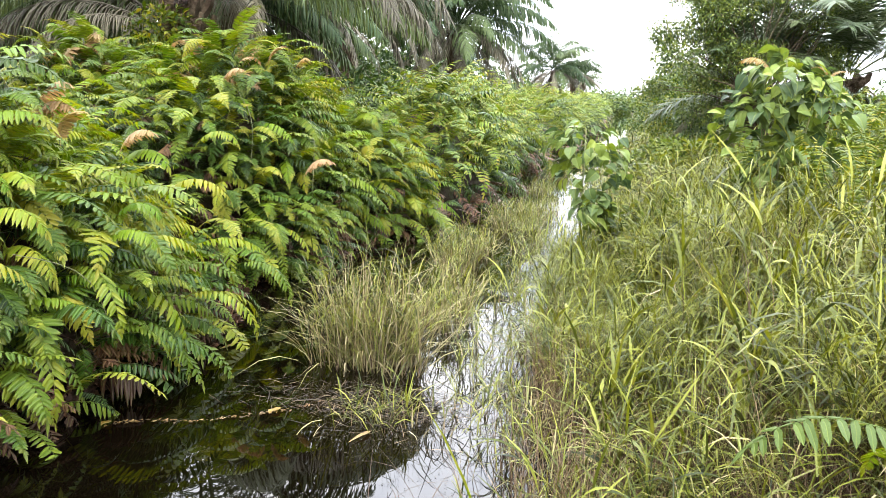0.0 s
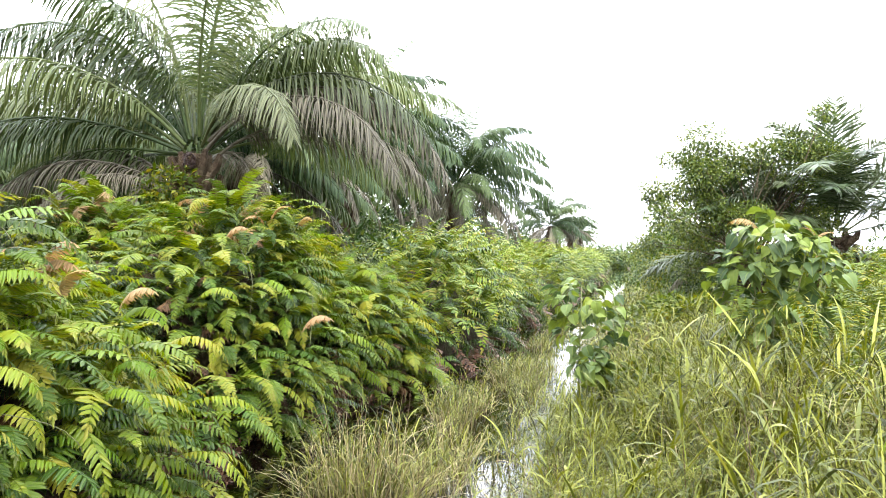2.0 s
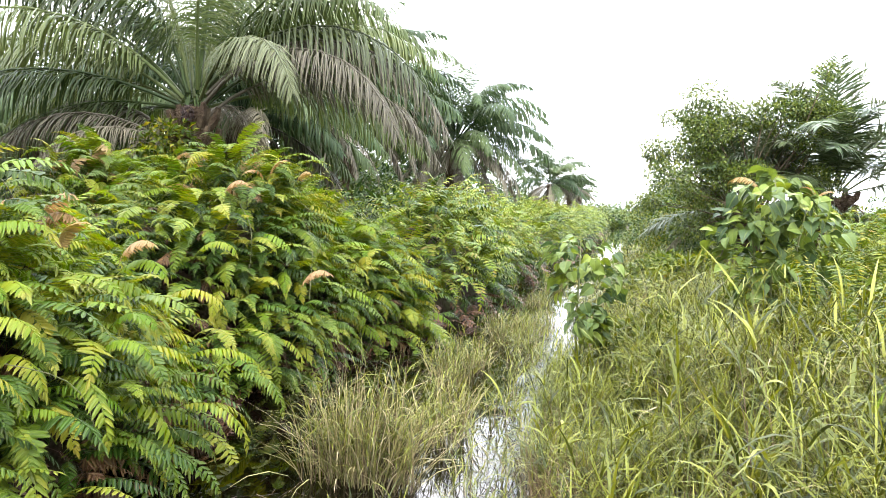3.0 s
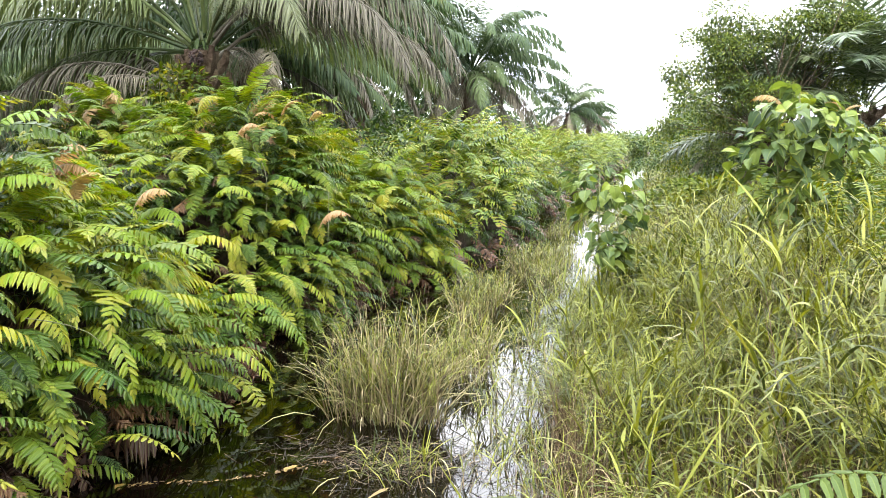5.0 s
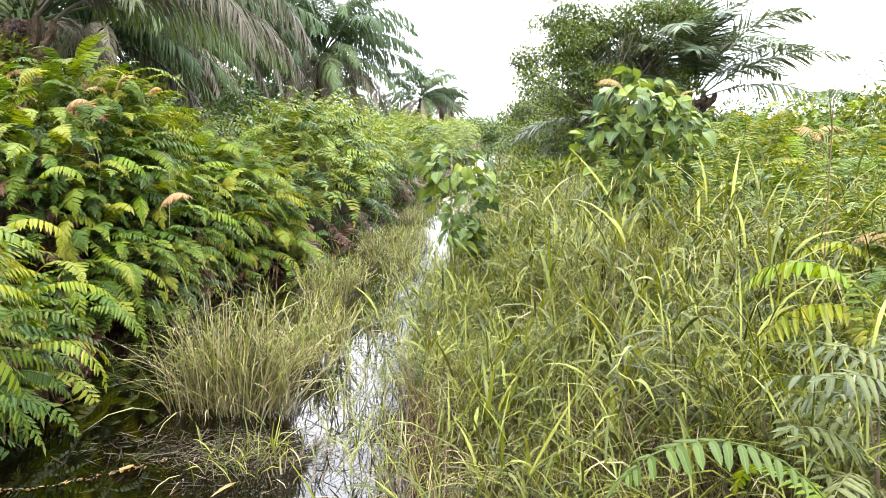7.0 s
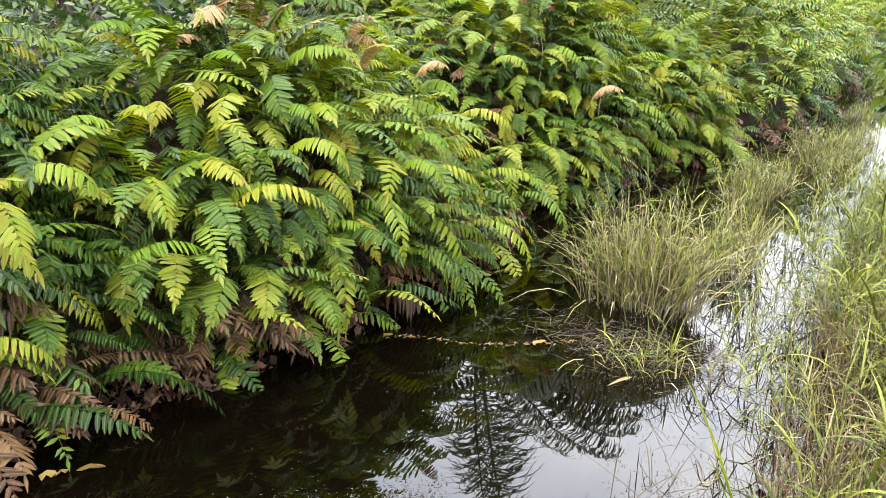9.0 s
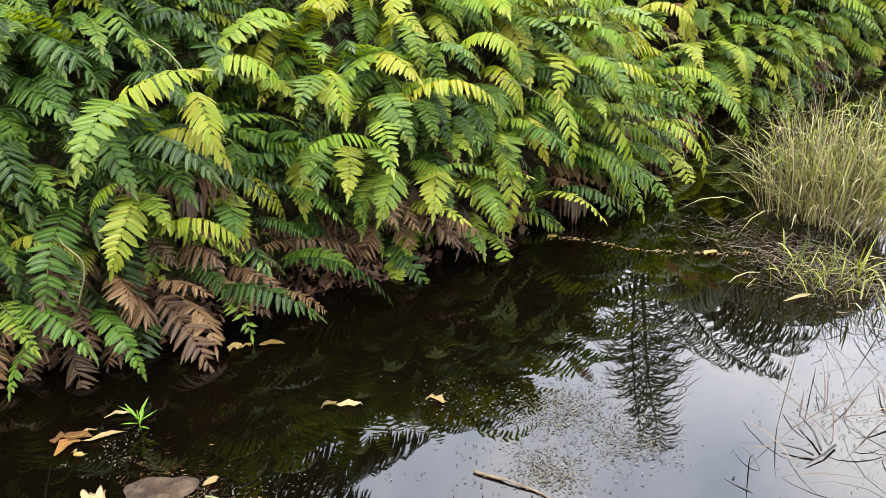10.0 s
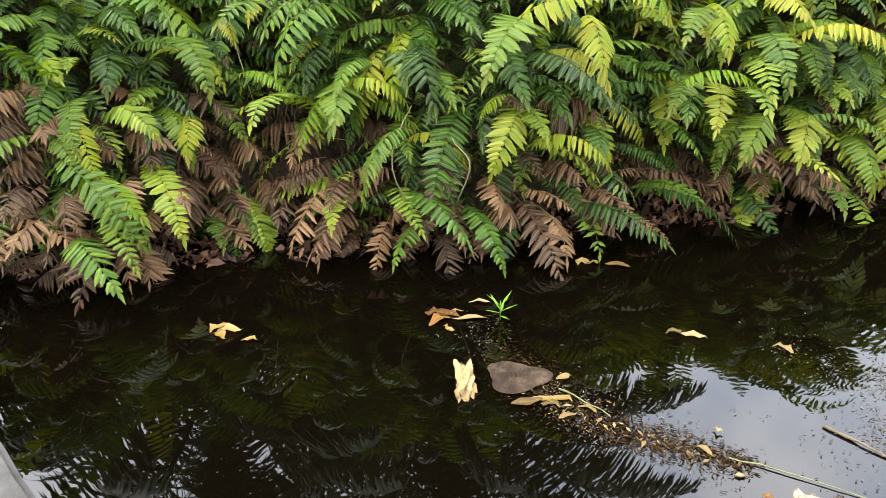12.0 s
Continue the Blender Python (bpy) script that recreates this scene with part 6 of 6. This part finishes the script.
# dead grass stems that lie as a mat in the shallows round the tussock
rm = np.random.default_rng(77)
n = 620
roots = np.stack([-1.35 + rm.normal(0, 0.40, n), 4.68 + rm.normal(0, 0.18, n), rm.uniform(0.002, 0.02, n)], 1)
az = rm.normal(0.25, 0.9, n) + np.pi * rm.integers(0, 2, n)
v, f = sprays(rm, roots, az, rm.normal(0, 1.5, n), rm.normal(0, 3, n), rm.uniform(0.04, 0.22, n), rm.uniform(0.0012, 0.0036, n), 3)
v[:, 2] = np.clip(v[:, 2], 0.002, 0.03)
tagged(new("dead_stem_mat", mesh_of("dead_stem_mat", v, f, leaf_mat("sodden_stem", [(0.0, (0.015, 0.010, 0.006)), (0.5, (0.05, 0.035, 0.02)), (0.85, (0.13, 0.095, 0.05)), (1.0, (0.34, 0.27, 0.15))], rough=0.6, trans=0.05, by="island"))), "sodden brown grass stems matted on the shallow water", "debris", kind="stuff")

# drifting films and crumbs
fr = random.Random(74)
pts = []
for cx, cy, rx, ry, n in ((-1.63, 2.48, 0.16, 0.2, 420), (-1.42, 2.12, 0.14, 0.12, 260), (-1.29, 2.5, 0.16, 0.16, 260), (-1.58, 2.35, 0.3, 0.3, 200), (-1.95, 2.25, 0.25, 0.2, 60), (-2.15, 1.15, 0.24, 0.12, 150), (-1.8, 1.38, 0.3, 0.10, 120), (-1.4, 1.8, 0.5, 0.35, 70), (-1.45, 4.6, 0.5, 0.22, 380), (-1.15, 4.2, 0.35, 0.2, 160), (-0.7, 3.3, 0.4, 0.4, 160), (-2.75, 1.05, 0.15, 0.12, 50), (-1.0, 16, 0.6, 4.0, 700), (-0.9, 10.5, 0.4, 2.5, 450), (-0.75, 6.6, 0.28, 1.6, 800)):
    for _ in range(n):
        pts.append((cx + fr.gauss(0, 0.55) * rx, cy + fr.gauss(0, 0.55) * ry, 0.004 + 0.002 * fr.random()))
fine = np.random.default_rng(74)
roots = np.repeat(np.array(pts), 3, axis=0) + fine.normal(0, 1, (3 * len(pts), 3)) * np.array([0.03, 0.03, 0.0])
n = len(roots)
v, f = sprays(fine, roots, fine.uniform(0, 6.283, n), np.zeros(n), np.zeros(n), fine.uniform(0.003, 0.017, n), fine.uniform(0.0008, 0.0036, n), 2)
v[:, 2] = np.repeat(roots[:, 2], 6)
tagged(new("water_film", mesh_of("water_film", v, f, M_SCUM)), "thin drifting film of plant crumbs on the water", "debris", kind="stuff")
# silty mat of rotting bits that drifts round the rotten leaf
n = 2600
q = fine.uniform(0, 1, n) ** 0.8
trail = np.array([(-2.62, 1.12), (-2.35, 1.07), (-2.12, 1.12), (-1.92, 1.24), (-1.78, 1.36), (-1.6, 1.52)])
at = q * 5
i = np.minimum(at.astype(int), 4)
mid = trail[i] + (trail[i + 1] - trail[i]) * (at - i)[:, None]
roots = np.concatenate([mid + fine.normal(0, 1, (n, 2)) * (0.085 - 0.055 * q)[:, None], 0.003 + 0.003 * fine.random((n, 1))], 1)
v, f = sprays(fine, roots, 0.5 + fine.normal(0, 1.0, n), np.zeros(n), np.zeros(n), fine.uniform(0.004, 0.026, n), fine.uniform(0.0008, 0.0040, n), 2)
v[:, 2] = np.repeat(roots[:, 2], 6)
tagged(new("silt_mat", mesh_of("silt_mat", v, f, leaf_mat("silt", [(0.0, (0.008, 0.0042, 0.0015)), (0.6, (0.020, 0.011, 0.004)), (0.92, (0.050, 0.030, 0.010)), (1.0, (0.24, 0.16, 0.055))], rough=0.95, trans=0.03, by="island", spec=0.02))), "brown silty mat of rotting bits on the water", "debris", kind="stuff")
pts = [(-2.2 + 0.65 * k / 34 + fr.gauss(0, 0.05), 1.05 + 0.45 * k / 34 + fr.gauss(0, 0.04), 0.008) for k in range(34)]
litter("leaf_crumb", pts, 0.1, 0.036, M_FLOAT, "trail of small yellow-brown leaf crumbs on the water", "debris", 75)

chain = [(-2.74, 3.93), (-2.56, 4.04), (-2.3, 4.10), (-2.05, 4.25), (-1.85, 4.40), (-1.66, 4.62)]
pts = []
for (xa, ya), (xb, yb) in zip(chain[:-1], chain[1:]):
    for k in range(26):
        q = fr.random()
        pts.append((xa + (xb - xa) * q + fr.gauss(0, 0.008), ya + (yb - ya) * q + fr.gauss(0, 0.010), 0.005))
litter("leaf_crumb", pts, 0.05, 0.034, M_FLOAT, "thin line of drifting yellow-brown crumbs on the water", "debris", 76)


# half-sunk tan fruits beside a green stem
M_TAN = solid_mat("tan_husk", [(0.3, (0.16, 0.065, 0.02)), (0.7, (0.30, 0.15, 0.05))], rough=0.6, scale=20)
for k, (x, y) in enumerate(((-1.11, 2.01), (-1.04, 2.02), (-1.0, 2.05))):
    b = Build()
    b.tube([(0, 0, -0.01), (0, 0.003, 0.012), (0.002, 0.005, 0.028)], [0.011, 0.010, 0.003], 8)
    ob = new("fruit", b.mesh("fruit", M_TAN))
    ob.matrix_basis = pose(x, y, 0, 8 * k - 10, 6, 40 * k)
    tagged(ob, "small tan pointed fruit half sunk in the water", "fruit", "fruits in the water")
stick("twig", [(-1.10, 1.92, 0.006), (-1.02, 1.99, 0.02), (-0.92, 2.05, 0.006)], 0.0045, M_VINE, "thin pale stem floating on the water")
M_BLACK = solid_mat("sodden_wood", [(0.3, (0.006, 0.005, 0.004)), (0.7, (0.022, 0.017, 0.013))], rough=0.6, scale=20)
twig = thing("dead_branch", pose(-0.72, 2.93, 0), "black forked twig lying on the pale water", "twig", "twigs on the water")
for ends in (((0.04, 0.07, 0.012), (0.0, -0.12, 0.01)), ((0.01, 0.0, 0.012), (-0.13, 0.14, 0.03)), ((0.0, -0.05, 0.012), (-0.11, -0.08, 0.02))):
    b = Build()
    b.tube([Vector(ends[0]), Vector(ends[0]).lerp(Vector(ends[1]), 0.5) + Vector((0.01, 0.006, 0.006)), Vector(ends[1])], [0.005, 0.004, 0.0018], 5)
    part("branch", b.mesh("branch", M_BLACK), twig)
# single tall sedge in the shallows
sedge = thing("sedge", pose(-0.36, 3.0, 0), "tall bright green sedge standing alone in shallow water", "grass")
for k, (dx, dy, h, w) in enumerate(((-0.33, 0.0, 0.86, 0.007), (0.12, 0.1, 0.5, 0.005), (-0.12, -0.14, 0.55, 0.005), (-0.22, 0.12, 0.42, 0.004))):
    b = Build()
    pp = [Vector((dx * q ** 1.3, dy * q ** 1.3, h * (q - 0.12 * q ** 3) - 0.02)) for q in (0, 0.25, 0.5, 0.75, 1.0)]
    b.strip(pp, [Vector((0.5, 0.86, 0))] * 5, [w * 0.6, w, w, w * 0.7, 0.0], 0.25, [Vector((0.8, -0.5, 0.2))] * 5)
    part("blade", b.mesh("blade", M_FERN_YOUNG), sedge)
# young shoot in the water
shoot = thing("shoot", pose(-1.17, 1.76, 0), "bright green shoot with two upright leaves in water", "plant")
for az_, h in ((20, 0.10), (200, 0.075), (100, 0.05)):
    b = Build()
    o = Vector((math.cos(radians(az_)), math.sin(radians(az_)), 0))
    b.strip([Vector((0, 0, -0.02)), o * 0.008 + UP * h * 0.4, o * 0.02 + UP * h * 0.75, o * 0.035 + UP * h], [Vector((-o.y, o.x, 0))] * 4, [0.004, 0.012, 0.010, 0.0], 0.2, [UP] * 4)
    part("leaf", b.mesh("leaf", M_FERN_YOUNG), shoot)

# tall dry grass stalk that stands above the bank thicket
b = Build()
b.tube([(1.66, 4.0, 0.5), (1.65, 4.0, 1.3), (1.64, 4.0, 1.9), (1.63, 4.0, 2.32)], [0.005, 0.004, 0.003, 0.0012], 5)
b.tube([(1.64, 4.0, 1.9), (1.60, 4.0, 2.18), (1.56, 3.98, 2.32)], [0.0025, 0.002, 0.001], 4)
tagged(new("grass_stalk", b.mesh("grass_stalk", M_DRYSTEM)), "tall thin dry grass stalk above the bank thicket", "grass")
